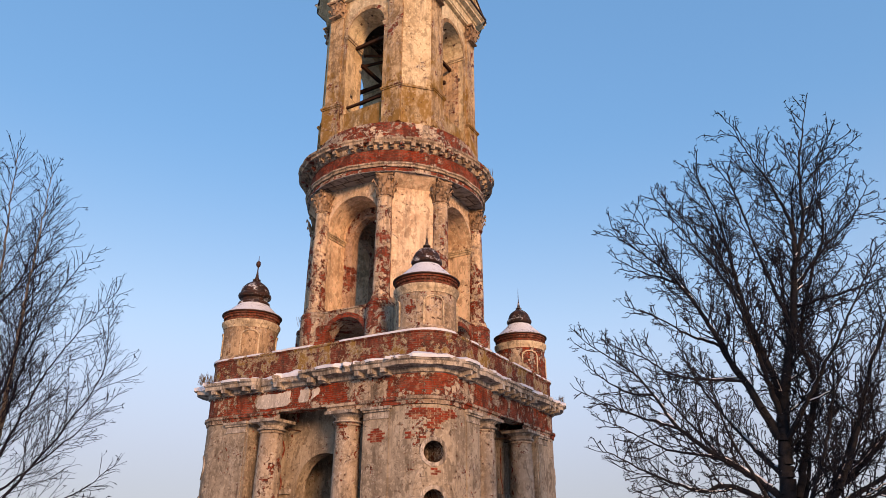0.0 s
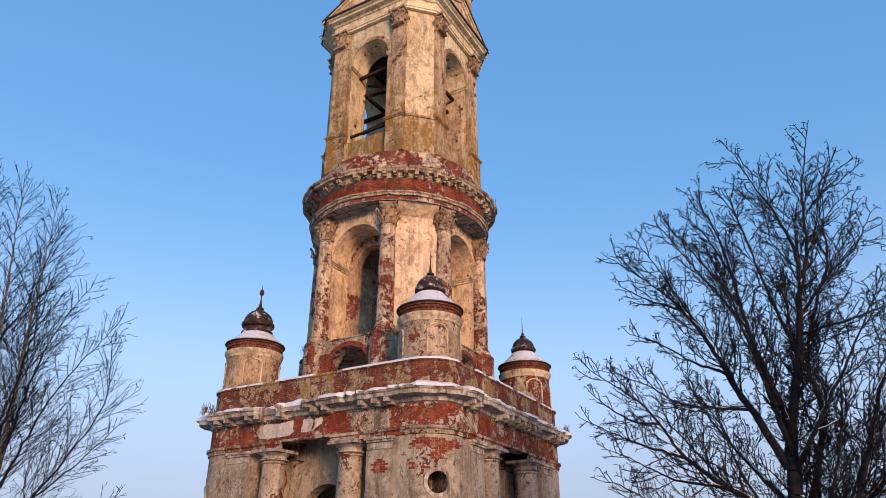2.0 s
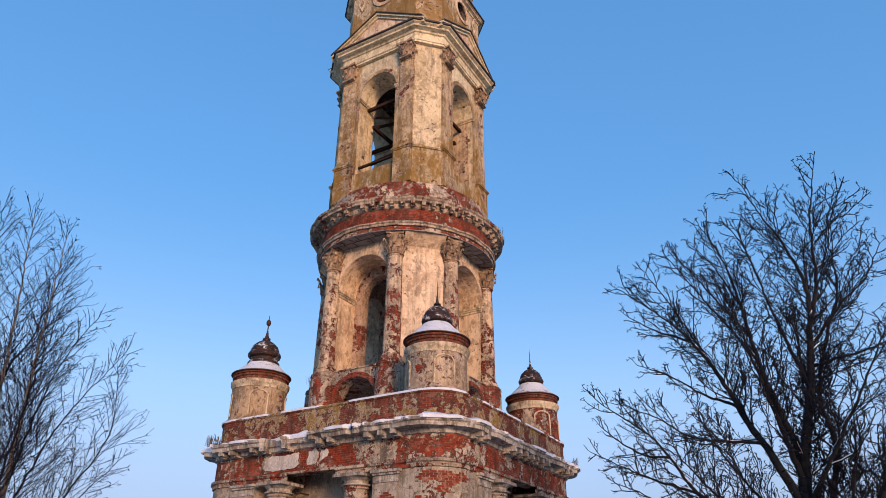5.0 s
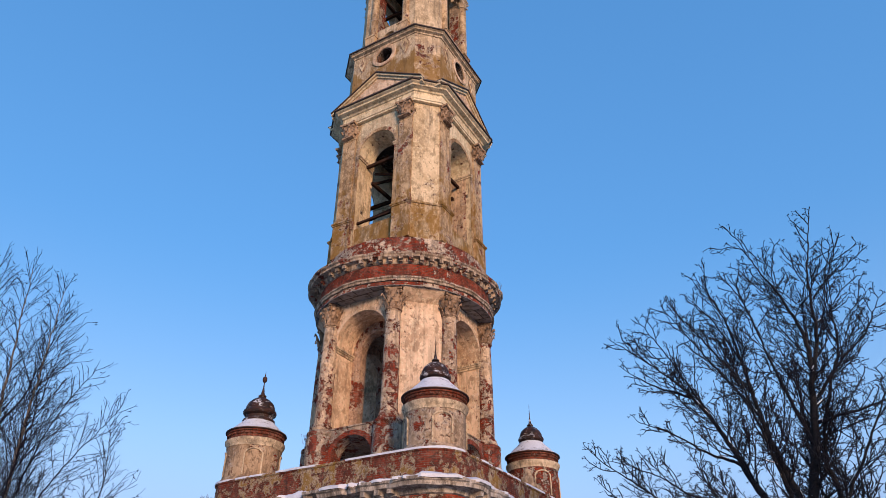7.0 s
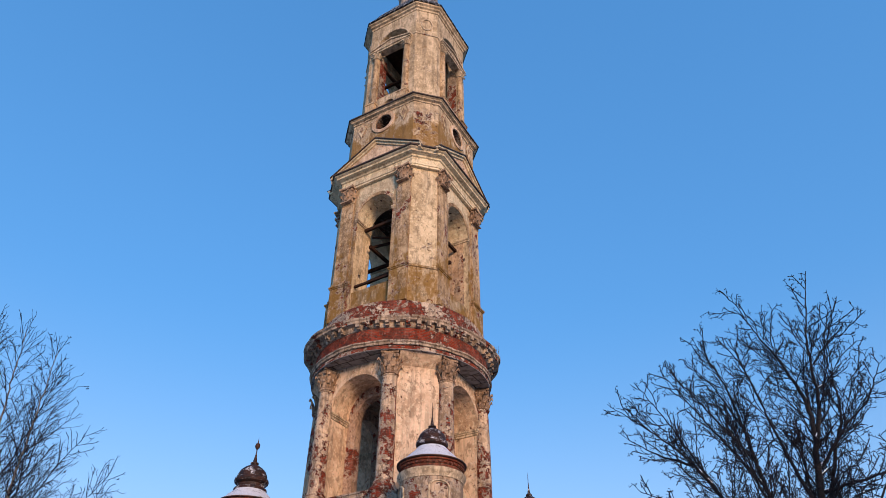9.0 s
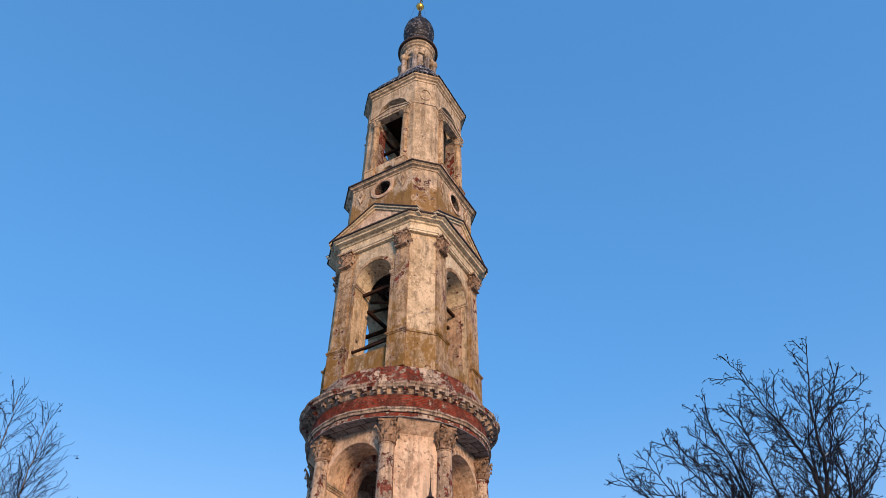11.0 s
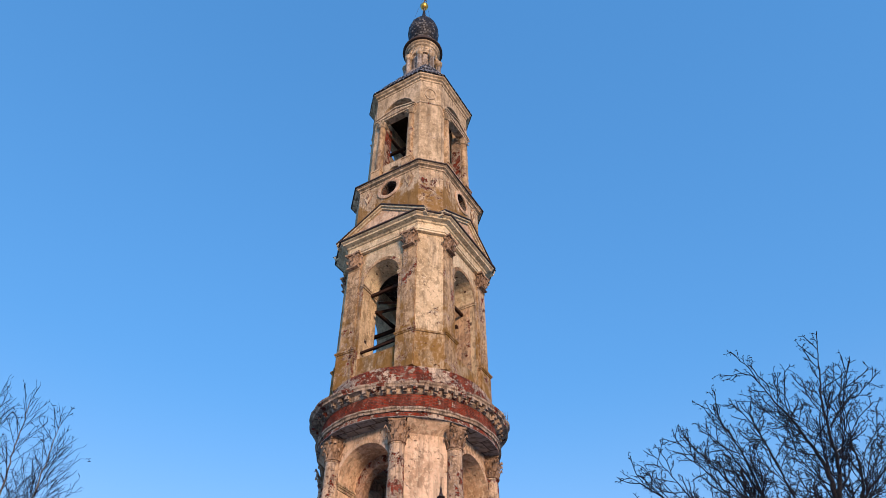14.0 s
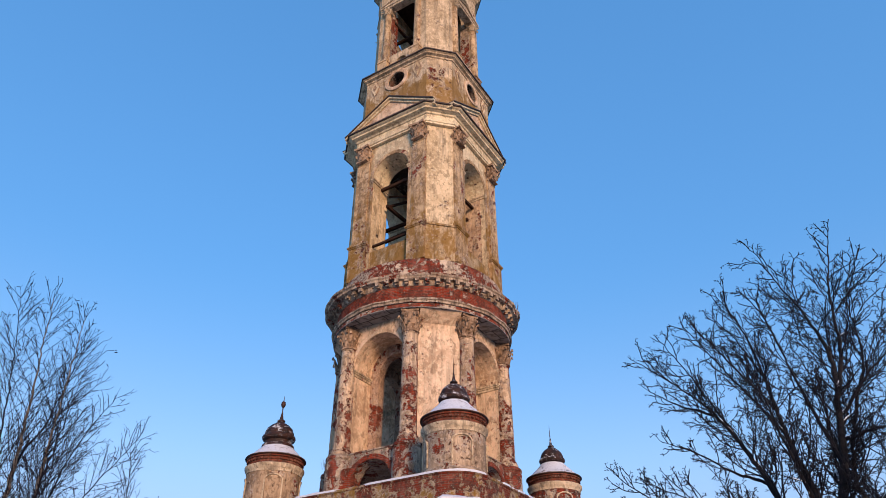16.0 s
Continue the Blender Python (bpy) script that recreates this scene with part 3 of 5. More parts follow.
# whitewashed plaster left on the frieze
for pts in (((-2.62, 6.98), (-2.5, 7.42), (-2.1, 7.5), (-1.4, 7.47), (-0.8, 7.54), (-0.72, 7.1), (-1.0, 6.92), (-2.2, 6.9)),
            ((-0.3, 6.98), (-0.24, 7.5), (0.1, 7.58), (0.24, 7.4), (0.16, 7.0)), ((0.34, 7.1), (0.4, 7.48), (0.7, 7.52), (0.82, 7.34), (0.55, 7.2))):
    bm = bmesh.new()
    ragged = []
    for p, q in zip(pts, pts[1:] + pts[:1]):
        for i in range(8):
            x, z = p[0] + (q[0] - p[0]) * i / 8, p[1] + (q[1] - p[1]) * i / 8
            w = noise.noise_vector(Vector((x * 7, z * 7, 3.0)))
            ragged.append((x + 0.09 * w.x, z + 0.07 * w.y))
    pts = ragged
    prism(bm, pts, 0.0, 0.04, Matrix.Translation((0, -W1 - 0.01, 0)) @ pose(0, 0, 0, 90, 0, 0))
    part("plaster_patch", bm, M_LIME, storey1, "whitewashed plaster")
# bare bricks where the plaster has gone from the front corner
bm = bmesh.new()
block(bm, -0.125, 0.125, -0.012, 0.02, 0.004, 0.078)
brick_me = mesh_of("brick", bm, M_BARE)
def bared(x, z, spots):
    """Whether a point lies in one of the ragged patches (x, z, half width, half height)."""
    rag = 0.75 * noise.noise(Vector((x * 3.1, z * 3.1, 4.0)))
    return any(((x - cx) / w) ** 2 + ((z - cz) / h) ** 2 < 1 + rag for cx, cz, w, h in spots)
BAY_SPOTS = ((-0.55, 6.12, 0.5, 0.22), (0.15, 6.02, 0.5, 0.26), (0.75, 6.15, 0.28, 0.18), (-0.1, 5.7, 0.32, 0.13), (-0.42, 5.25, 0.16, 0.09), (-0.95, 5.3, 0.2, 0.13), (0.02, 4.05, 0.14, 0.2))
FRIEZE_SPOTS = ((-0.8, 7.2, 0.35, 0.28), (0.45, 7.35, 0.4, 0.2))
for spots, out, z_lo, z_hi in ((BAY_SPOTS, 0.0, 3.6, 6.44), (FRIEZE_SPOTS, 0.022, 6.8, 7.6)):
    for row in range(int((z_hi - z_lo) / 0.085)):
        z = z_lo + row * 0.085
        for i in range(-4, 5):
            x = i * 0.28 + (row % 2) * 0.14
            if abs(x) > AL - 0.1 or not bared(x, z + 0.04, spots):
                continue
            q = bay_at(x, -out, z)
            part("brick", brick_me, None, storey1, m=Matrix.Translation(q) @ pose(0, 0, 0, 0, 0, 45 + math.degrees(x / R1)))
for row in range(8):
    z = 5.08 + row * 0.085
    for i in (-1, 0, 1):
        x = i * 0.26 + (row % 2) * 0.13
        if (x / 0.3) ** 2 + ((z - 5.38) / 0.28) ** 2 < 1:
            part("brick", brick_me, None, storey1, m=turn(0, 3.6 + x, -W1 - 0.04, z))
# a crack down the porch wall
for k in (0, 1):
    bm = bmesh.new()
    wide = [0.03 + 0.07 * abs(noise.noise(Vector((i * 0.37, k, 1.0)))) for i in range(25)]
    mid = [0.22 * noise.noise(Vector((i * 0.21, k, 6.0))) for i in range(25)]
    pts = [(m - w, 2.2 + 0.15 * i) for i, (m, w) in enumerate(zip(mid, wide))]
    pts = [(m + w, 2.2 + 0.15 * i) for i, (m, w) in enumerate(zip(mid, wide))] + pts[::-1]
    prism(bm, pts, 0.0, 0.012, Matrix.Translation((2.1 if k else -2.3, -4.795, 0)) @ pose(0, 0, 0, 90, 0, 0))
    part("plaster_crack", bm, M_BARE, storey1, "plaster split to the red brick", m=turn(k))
# modillions under the cornice
bm = bmesh.new()
block(bm, -0.1, 0.1, -0.58, 0.05, 7.66, 7.86), block(bm, -0.12, 0.12, -0.3, 0.05, 7.6, 7.7)
mod_me = mesh_of("modillion", bm, M_STONE)
rng = random.Random(5)
for k in range(4):
    for i in range(17):
        if rng.random() < 0.3:
            continue
        part("modillion", mod_me, None, storey1, m=turn(k, -4.72 + 9.44 * i / 16 + rng.uniform(-0.03, 0.03), -W1 + 0.0, rng.uniform(-0.02, 0.01)))
bm = bmesh.new()
sweep(bm, out1, [(-0.2, 8.75), (-1.6, 9.0), (-5.0, 9.3)], True, False)
part("terrace", bm, M_SNOW, storey1, "snow on the terrace behind the parapet")

# four corner turrets
TD = C1
bm = bmesh.new()
lathe(bm, [(1.36, 9.0), (1.36, 9.42), (1.3, 9.5), (1.25, 9.56), (1.24, 11.12)], 36, wear=0.012)
tbody = mesh_of("corner_turret", bm, M_TURRET, True)
tbody_b = tbody.copy()
tbody_b.materials[0] = M_MIXED
tbody_c = tbody.copy()
tbody_c.materials[0] = M_TURRET_BROWN
bm = bmesh.new()
lathe(bm, [(1.2, 11.08), (1.27, 11.1), (1.27, 11.2), (1.31, 11.26), (1.36, 11.36), (1.365, 11.46), (1.27, 11.5), (1.24, 11.52)], 36, wear=0.018)
tcorn = mesh_of("turret_cornice", bm, M_TRIM, True)
bm = bmesh.new()
lathe(bm, [(1.22, 11.5), (1.22, 11.66), (1.25, 11.67), (1.25, 11.80), (1.31, 11.82), (1.32, 11.90)], 36, wear=0.012)
tband = mesh_of("brick_band", bm, M_DARKBRICK, True)
bm = bmesh.new()
block(bm, -0.055, 0.055, -1.305, -1.2, 11.685, 11.775)
tdent = mesh_of("brick", bm, M_DARKBRICK)
bm = bmesh.new()
lathe(bm, [(1.36, 11.95), (1.38, 11.97), (1.16, 12.10), (0.95, 12.3), (0.72, 12.5), (0.6, 12.64)], 36)
tskirt = mesh_of("roof_skirt", bm, M_SKIRT, True)
bm = bmesh.new()
lathe(bm, [(1.28, 11.91), (1.37, 11.90), (1.40, 11.91), (1.40, 11.95), (1.33, 11.97)], 36, wear=0.012)
trim_me = mesh_of("roof_edge", bm, M_RUST, True)
bm = bmesh.new()
lathe(bm, [(0.5, 12.42), (0.72, 12.48), (0.76, 12.54), (0.74, 12.60), (0.62, 12.66), (0.62, 12.74), (0.76, 12.79), (0.79, 12.85), (0.76, 12.91), (0.68, 12.94), (0.68, 13.02), (0.59, 13.16),
           (0.43, 13.27), (0.23, 13.36), (0.13, 13.39), (0.19, 13.42), (0.19, 13.46), (0.1, 13.5), (0.07, 13.62), (0.035, 13.8)], 28, wear=0.012)
tdome = mesh_of("turret_dome", bm, M_DOME, True)
bm = bmesh.new()
lathe(bm, [(0.05, 13.55), (0.03, 13.7), (0.022, 14.0), (0.005, 14.5)], 10)
tspike = mesh_of("finial", bm, M_RUST, True)
bm = bmesh.new()
lathe(bm, [(0.05, 13.55), (0.03, 13.7), (0.03, 14.0), (0.1, 14.06), (0.12, 14.14), (0.1, 14.22), (0.025, 14.28), (0.005, 14.5)], 10)
tball = mesh_of("finial", bm, M_RUST, True)
bm = bmesh.new()
arch_band(bm, 0, 0.05, 0.36, 10.62, 0.26, 0.06, 9.62, bend=1.24)
tniche = mesh_of("niche_moulding", bm, M_TRIM)
def turret_height(z):
    return float(np.interp(z, (9.0, 9.56, 11.93, 12.64, 13.4, 14.5), (9.0, 9.56, 11.68, 12.44, 13.58, 14.92)))
for me in (tbody, tbody_b, tbody_c, tcorn, tband, tdent, tskirt, trim_me, tdome, tspike, tball, tniche):
    for v in me.vertices:
        v.co.z = turret_height(v.co.z)
for k in range(4):
    m = turn(k) @ pose(TD, -TD, 0, 0, 0, 45)
    tur = part("corner_turret", (tbody, tbody_b, tbody, tbody_c)[k], None, tower, ("", "red brick with plaster remains", "", "brown stained plaster")[k], m=m)
    part("turret_cornice", tcorn, None, tur), part("brick_band", tband, None, tur, "dark red brick")
    f, g = (1.0, 1.0) if k > 1 else (0.88, 0.84)
    up = Matrix.Translation((0, 0, 11.68 * (1 - f))) @ Matrix.Diagonal((g, g, f, 1))
    part("roof_edge", trim_me, None, tur), part("roof_skirt", tskirt, None, tur, "snow covered roof skirt")
    part("turret_dome", tdome, None, tur, "rusty sheet iron dome dusted with frost", m=up)
    part("finial", tball if k == 3 else tspike, None, tur, "iron spike", m=up)
    for a in range(36):
        part("brick", tdent, None, tur, m=pose(0, 0, 0, 0, 0, 10 * a))
    for a in (0, 90, 180, 270):
        part("niche_moulding", tniche, None, tur, m=pose(0, 0, 0, 0, 0, a))

# second storey: round, paired columns before four piers, deep arches between
W2 = 3.72
bm = bmesh.new()
prism(bm, circle(24, 3.75)(0), 11.2, 11.42)
storey2 = part("second_storey", bm, M_INSIDE, tower, "round tier with deep arches, floor of old mortar")
bm = bmesh.new()
prism(bm, [(1.5, -W2), (1.98, -W2), diag_pt(4.02, -1.0), diag_pt(4.02, 1.0), (W2, -1.98), (W2, -1.5), (2.3, -1.5), (2.3, -2.3), (1.5, -2.3)], 11.4, 18.14)
pier2_me = mesh_of("corner_pier", bm, M_WARM)
bm = bmesh.new()
arch_head(bm, W2, 1.42, 1.5, 16.02, 1.5, 18.14)
arch2_me = mesh_of("arch_wall", bm, M_WARM)
bm = bmesh.new()
block(bm, -1.52, -1.0, -2.36, -1.9, 11.4, 18.1), block(bm, 1.0, 1.52, -2.36, -1.9, 11.4, 18.1)
arch_head(bm, 2.36, 0.46, 1.0, 16.0, 1.0, 18.1)
inner2_me = mesh_of("inner_wall", bm, M_INSIDE)
for k in range(4):
    part("corner_pier", pier2_me, None, storey2, "peach plaster with bare brick patches", m=turn(k))
    part("arch_wall", arch2_me, None, storey2, m=turn(k)), part("inner_wall", inner2_me, None, storey2, m=turn(k))
bm = bmesh.new()
block(bm, -2.3, 2.3, -2.3, 2.3, 17.5, 17.8)
part("vault", bm, M_INSIDE, storey2)
bm = bmesh.new()
block(bm, -0.09, 0.09, -W2 - 0.06, -2.4, 15.72, 15.8), block(bm, -0.05, 0.05, -W2 - 0.03, -2.4, 15.6, 15.72), block(bm, -0.13, 0.13, -W2 - 0.1, -2.4, 15.8, 15.89)
imp_me = mesh_of("impost", bm, M_TRIM)
bm = bmesh.new()
arch_band(bm, W2, 0.05, 1.5, 16.02, 1.5, 0.2, 11.5)
hood_me = mesh_of("archivolt", bm, M_WARM)
col2_me = column_mesh("column", 0.40, 11.65, 16.98, M_COLUMN)
cap2_me = capital_mesh("column_capital", 0.36, 1.20, False, M_CAPITAL)
bm = bmesh.new()
lathe(bm, [(0.66, 8.8), (0.66, 11.3), (0.62, 11.36), (0.68, 11.46), (0.66, 11.56), (0.56, 11.64), (0.5, 11.67)], 20, wear=0.02)
ped2_me = mesh_of("column_pedestal", bm, M_MIXED, True)
bm = bmesh.new()
prism(bm, [diag_pt(4.35, -1.2), diag_pt(4.35, 1.2), diag_pt(3.2, 1.4), diag_pt(3.2, -1.4)], 8.8, 11.42)
link_me = mesh_of("pier_plinth", bm, M_MIXED)
bm = bmesh.new()
arch_head(bm, 3.95, 0.7, 1.12, 10.25, 0.98, 11.6)
block(bm, -1.75, -1.12, -3.95, -3.25, 8.8, 11.6), block(bm, 1.12, 1.75, -3.95, -3.25, 8.8, 11.6)
block(bm, -1.6, 1.6, -4.0, -3.3, 11.6, 11.66)
lun_me = mesh_of("lunette_wall", bm, M_MIXED)
bm = bmesh.new()
arch_band(bm, 3.95, 0.03, 1.12, 10.25, 0.98, 0.22, 9.0)
lunb_me = mesh_of("lunette_arch", bm, M_BRICK)
for k in range(4):
    for s in (-1, 1):
        x, y = diag_pt(4.0, s * 1.38)
        part("column", col2_me, None, storey2, m=turn(k, x, y))
        part("column_capital", cap2_me, None, storey2, m=turn(k, x, y, 16.96) @ pose(0, 0, 0, 0, 0, 45 + s * 18))
        part("column_pedestal", ped2_me, None, storey2, m=turn(k, x, y))
    part("pier_plinth", link_me, None, storey2, m=turn(k))
    part("lunette_wall", lun_me, None, storey2, m=turn(k)), part("lunette_arch", lunb_me, None, storey2, m=turn(k))
    part("impost", imp_me, None, storey2, m=turn(k, 1.5)), part("impost", imp_me, None, storey2, m=turn(k, -1.5)), part("archivolt", hood_me, None, storey2, m=turn(k))

bm = bmesh.new()
lathe(bm, [(4.74, 18.13), (4.74, 18.16)], 96)
part("soffit", bm, M_SOFFIT, storey2, "cracked grey boards")
bm = bmesh.new()
lathe(bm, [(4.70, 18.15), (4.72, 18.15), (4.72, 18.36), (4.66, 18.40)], 96, wear=0.03)
part("architrave", bm, M_DRUM, storey2)
bm = bmesh.new()
lathe(bm, [(4.62, 18.38), (4.78, 18.40), (4.79, 18.50), (4.85, 18.54), (4.84, 18.62), (4.64, 18.66)], 140, wear=0.04)
part("moulding", bm, M_LEDGE, storey2, "crumbling moulding")
bm = bmesh.new()
low, top = [diag_pt(4.025, -1.0), diag_pt(4.025, 1.0)], [diag_pt(4.66, -1.04), diag_pt(4.66, 1.04)]
vl, vt = [bm.verts.new((*q, 17.62)) for q in low], [bm.verts.new((*q, 18.2)) for q in top]
vb = [bm.verts.new((*q, 18.2)) for q in low]
bm.faces.new((vl[0], vl[1], vt[1], vt[0])), bm.faces.new((vl[0], vt[0], vb[0])), bm.faces.new((vl[1], vb[1], vt[1]))
cove_me = mesh_of("cove", bm, M_WARM)
for k in range(4):
    part("cove", cove_me, None, storey2, m=turn(k))
bm = bmesh.new()
lathe(bm, [(4.64, 18.66), (4.64, 19.42)], 96, wear=0.012)
part("frieze", bm, M_BRICK, storey2, "bare dark red brick")
def broken_ring(o):
    """A ring whose projection has crumbled in places, most at the front corner."""
    out = []
    for i in range(160):
        a = 2 * math.pi * i / 160
        d = math.degrees(math.atan2(math.sin(a + math.pi / 4), math.cos(a + math.pi / 4)))
        keep = 0.55 + 0.45 * min(1.0, max(0.0, (abs(d) - 38) / 30))
        keep *= 1 + 0.22 * min(0.0, noise.noise(Vector((math.cos(a) * 5, math.sin(a) * 5, 2.0)))) * 2
        out.append(((4.6 + o * keep) * math.cos(a), (4.6 + o * keep) * math.sin(a)))
    return out


bm = bmesh.new()
sweep(bm, broken_ring, [(0.02, 19.38), (0.14, 19.42), (0.2, 19.5), (0.24, 19.66), (0.62, 19.7), (0.64, 19.8), (0.74, 19.86), (0.76, 19.96), (0.0, 20.1)], False, False, 0.03)
cornice2 = part("cornice", bm, M_LEDGE, storey2, "weathered stone cornice, crumbled in places")
bm = bmesh.new()
lathe(bm, [(4.62, 19.9), (4.58, 20.6), (4.48, 20.64), (4.44, 21.12), (4.3, 21.2), (3.0, 21.3)], 96, wear=0.02)
part("drum", bm, M_DRUM, storey2, "crumbling red brick")
bm = bmesh.new()
block(bm, -0.1, 0.1, -4.98, -4.6, 19.5, 19.7), block(bm, -0.085, 0.085, -4.86, -4.6, 19.42, 19.52)
mod2_me = mesh_of("modillion", bm, M_LEDGE)
for i in range(60):
    if rng.random() < 0.12:
        continue
    part("modillion", mod2_me, None, storey2, m=pose(0, 0, rng.uniform(-0.02, 0.01), 0, 0, 6 * i + rng.uniform(-0.4, 0.4)))

# third storey: a chamfered square with pilasters, arches and four pediments
W3, A3 = 3.55, 2.48
def corner_pier(w, a, half, dep):
    return [(half, -w), (a, -w), (w, -a), (w, -half), (w - dep, -half), (w - dep, -(w - dep)), (half, -(w - dep))]
bm = bmesh.new()
block(bm, -3.0, 3.0, -3.0, 3.0, 21.25, 21.35)
storey3 = part("third_storey", bm, M_INSIDE, tower, "bell tier open on four sides")
bm = bmesh.new()
prism(bm, corner_pier(W3, A3, 1.25, 1.4), 21.2, 30.75)
pier3_me = mesh_of("corner_pier", bm, M_PALE)
bm = bmesh.new()
arch_head(bm, W3, 1.4, 1.25, 28.2, 1.25, 30.75)
arch3_me = mesh_of("arch_wall", bm, M_CREAM)
for k in range(4):
    part("corner_pier", pier3_me, None, storey3, "pale mottled plaster", m=turn(k)), part("arch_wall", arch3_me, None, storey3, m=turn(k))
bm = bmesh.new()
block(bm, -1.26, 1.26, -W3 + 0.1, -W3 + 0.6, 21.2, 22.95)
breast_me = mesh_of("breast_wall", bm, M_LICHEN)
for k in range(4):
    part("breast_wall", breast_me, None, storey3, m=turn(k))
bm = bmesh.new()
for x0, x1 in ((-0.45, 0.45),):
    block(bm, x0, x1, -0.12, 0.06, 23.5, 29.6), block(bm, x0 - 0.05, x1 + 0.05, -0.17, 0.06, 23.5, 23.72), block(bm, x0 - 0.03, x1 + 0.03, -0.15, 0.06, 29.46, 29.6)
pil3_me = mesh_of("pilaster", bm, M_PILASTER)
bm = bmesh.new()
block(bm, -0.58, 0.52, -0.22, 0.06, 21.2, 23.32), block(bm, -0.62, 0.56, -0.27, 0.06, 23.32, 23.4), block(bm, -0.66, 0.6, -0.31, 0.06, 23.4, 23.5)
ped3_me = mesh_of("pedestal", bm, M_PILASTER)
ped3b_me = ped3_me.copy()
ped3b_me.transform(Matrix.Diagonal((-1, 1, 1, 1))), ped3b_me.flip_normals()
bm = bmesh.new()
prism(bm, [diag_pt(4.2, -0.74), diag_pt(4.32, -0.78), diag_pt(4.32, 0.78), diag_pt(4.2, 0.74)], 21.2, 23.36)
prism(bm, [diag_pt(4.2, -0.8), diag_pt(4.38, -0.8), diag_pt(4.38, 0.8), diag_pt(4.2, 0.8)], 23.36, 23.48)
cped_me = mesh_of("corner_pedestal", bm, M_LICHEN)
cap3_me = capital_mesh("pilaster_capital", 0.37, 1.12, True, M_CAPITAL)
bm = bmesh.new()
arch_band(bm, W3, 0.05, 1.25, 28.2, 1.25, 0.24, 22.9)
hood3_me = mesh_of("archivolt", bm, M_PILASTER)
bm = bmesh.new()
block(bm, -0.12, 0.12, -W3 - 0.1, -W3 + 1.4, 28.02, 28.12), block(bm, -0.08, 0.08, -W3 - 0.07, -W3 + 1.4, 27.9, 28.02)
imp3_me = mesh_of("impost", bm, M_TRIM)
for k in range(4):
    for s in (-1, 1):
        part("pilaster", pil3_me, None, storey3, m=turn(k, s * 2.0, -W3 + 0.0))
        part("pilaster_capital", cap3_me, None, storey3, m=turn(k, s * 2.0, -W3 + 0.0, 29.55))
        part("pedestal", ped3_me if s > 0 else ped3b_me, None, storey3, m=turn(k, s * 1.98, -W3))
    part("corner_pedestal", cped_me, None, storey3, m=turn(k))
    part("archivolt", hood3_me, None, storey3, m=turn(k)), part("impost", imp3_me, None, storey3, m=turn(k, 1.27)), part("impost", imp3_me, None, storey3, m=turn(k, -1.27))
beams = [((-2.6, -2.75, 27.75), (2.6, -2.7, 27.95), 0.2, 0.22), ((2.75, -2.6, 27.3), (2.7, 2.6, 27.5), 0.2, 0.22), ((-2.6, 2.6, 27.4), (2.6, 2.6, 27.5), 0.2, 0.22),
         ((1.6, -2.4, 26.4), (-1.8, -1.2, 28.6), 0.14, 0.16),
         ((-2.4, -0.4, 24.0), (0.6, -1.6, 23.2), 0.16, 0.16), ((2.4, -2.0, 24.0), (2.2, 1.8, 27.2), 0.14, 0.16)]
beams += [((-2.2, -2.0, 27.2), (0.4, 1.8, 30.1), 0.16, 0.18), ((2.2, -1.8, 27.0), (0.1, 0.6, 30.1), 0.16, 0.18), ((-0.2, -2.2, 23.4), (0.3, 0.4, 28.4), 0.18, 0.18), ((-2.3, -1.0, 25.4), (2.3, -1.2, 25.6), 0.2, 0.22)]
for q in (-1, 1):
    beams += [((q * 0.9, -2.6, 26.6), (q * 0.8, 2.6, 26.7), 0.2, 0.24), ((-2.6, q * 0.9, 26.3), (2.6, q * 0.8, 26.4), 0.2, 0.24)]
for k in (0, 2, 3):
    beams.append((turn(k) @ Vector((-1.4, -W3 + 0.3, 23.45)), turn(k) @ Vector((1.4, -W3 + 0.3, 23.5)), 0.16, 0.14))
for q in beams:
    bm = bmesh.new()
    bar(bm, q[0], q[1], q[2] * 0.8, q[3] * 0.8)
    part("beam", bm, M_WOOD, storey3, "dark old timber")
# thin dark plates added behind the piers to deepen the belfry's shade
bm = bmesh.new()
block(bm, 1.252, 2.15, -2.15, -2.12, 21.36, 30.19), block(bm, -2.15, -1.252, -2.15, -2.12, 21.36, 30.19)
lining_me = mesh_of("inner_lining", bm, M_INNER_SHADE)
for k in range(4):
    part("inner_lining", lining_me, None, storey3, "added dark plates standing in for interior shade", m=turn(k))
bm = bmesh.new()
block(bm, 1.225, 1.252, -W3 + 0.32, -W3 + 1.38, 22.96, 27.89)
jamb3_me = mesh_of("jamb", bm, M_JAMB)
for k in range(4):
    part("jamb", jamb3_me, None, storey3, "brick showing through plaster", m=turn(k))
# no hole is cut: a dark block, slightly proud, paints its shade
bm = bmesh.new()
block(bm, -0.075, 0.075, -0.075, 0.075, -0.006, 0.05)
hole3_me = mesh_of("putlog_hole", bm, M_INNER_SHADE)
for k in range(4):
    for a, y in ((38, 0.45), (64, 0.75), (90, 0.5), (112, 0.8), (78, 1.1), (128, 0.55)):
        m = Matrix.Translation((1.25 * math.cos(radians(a)), -W3 + y, 28.2 + 1.25 * math.sin(radians(a)))) @ pose(0, 0, 0, 0, 90 - a, 0)
        part("putlog_hole", hole3_me, None, storey3, m=turn(k) @ m)
    for s, y, z in ((1, 0.5, 25.2), (1, 0.8, 23.4), (-1, 0.6, 24.4), (1, 0.3, 26.6)):
        part("putlog_hole", hole3_me, None, storey3, m=turn(k) @ Matrix.Translation((s * 1.25, -W3 + y, z)) @ pose(0, 0, 0, 0, 90 * s, 0) @ Matrix.Diagonal((1.6, 1.3, 1, 1)))
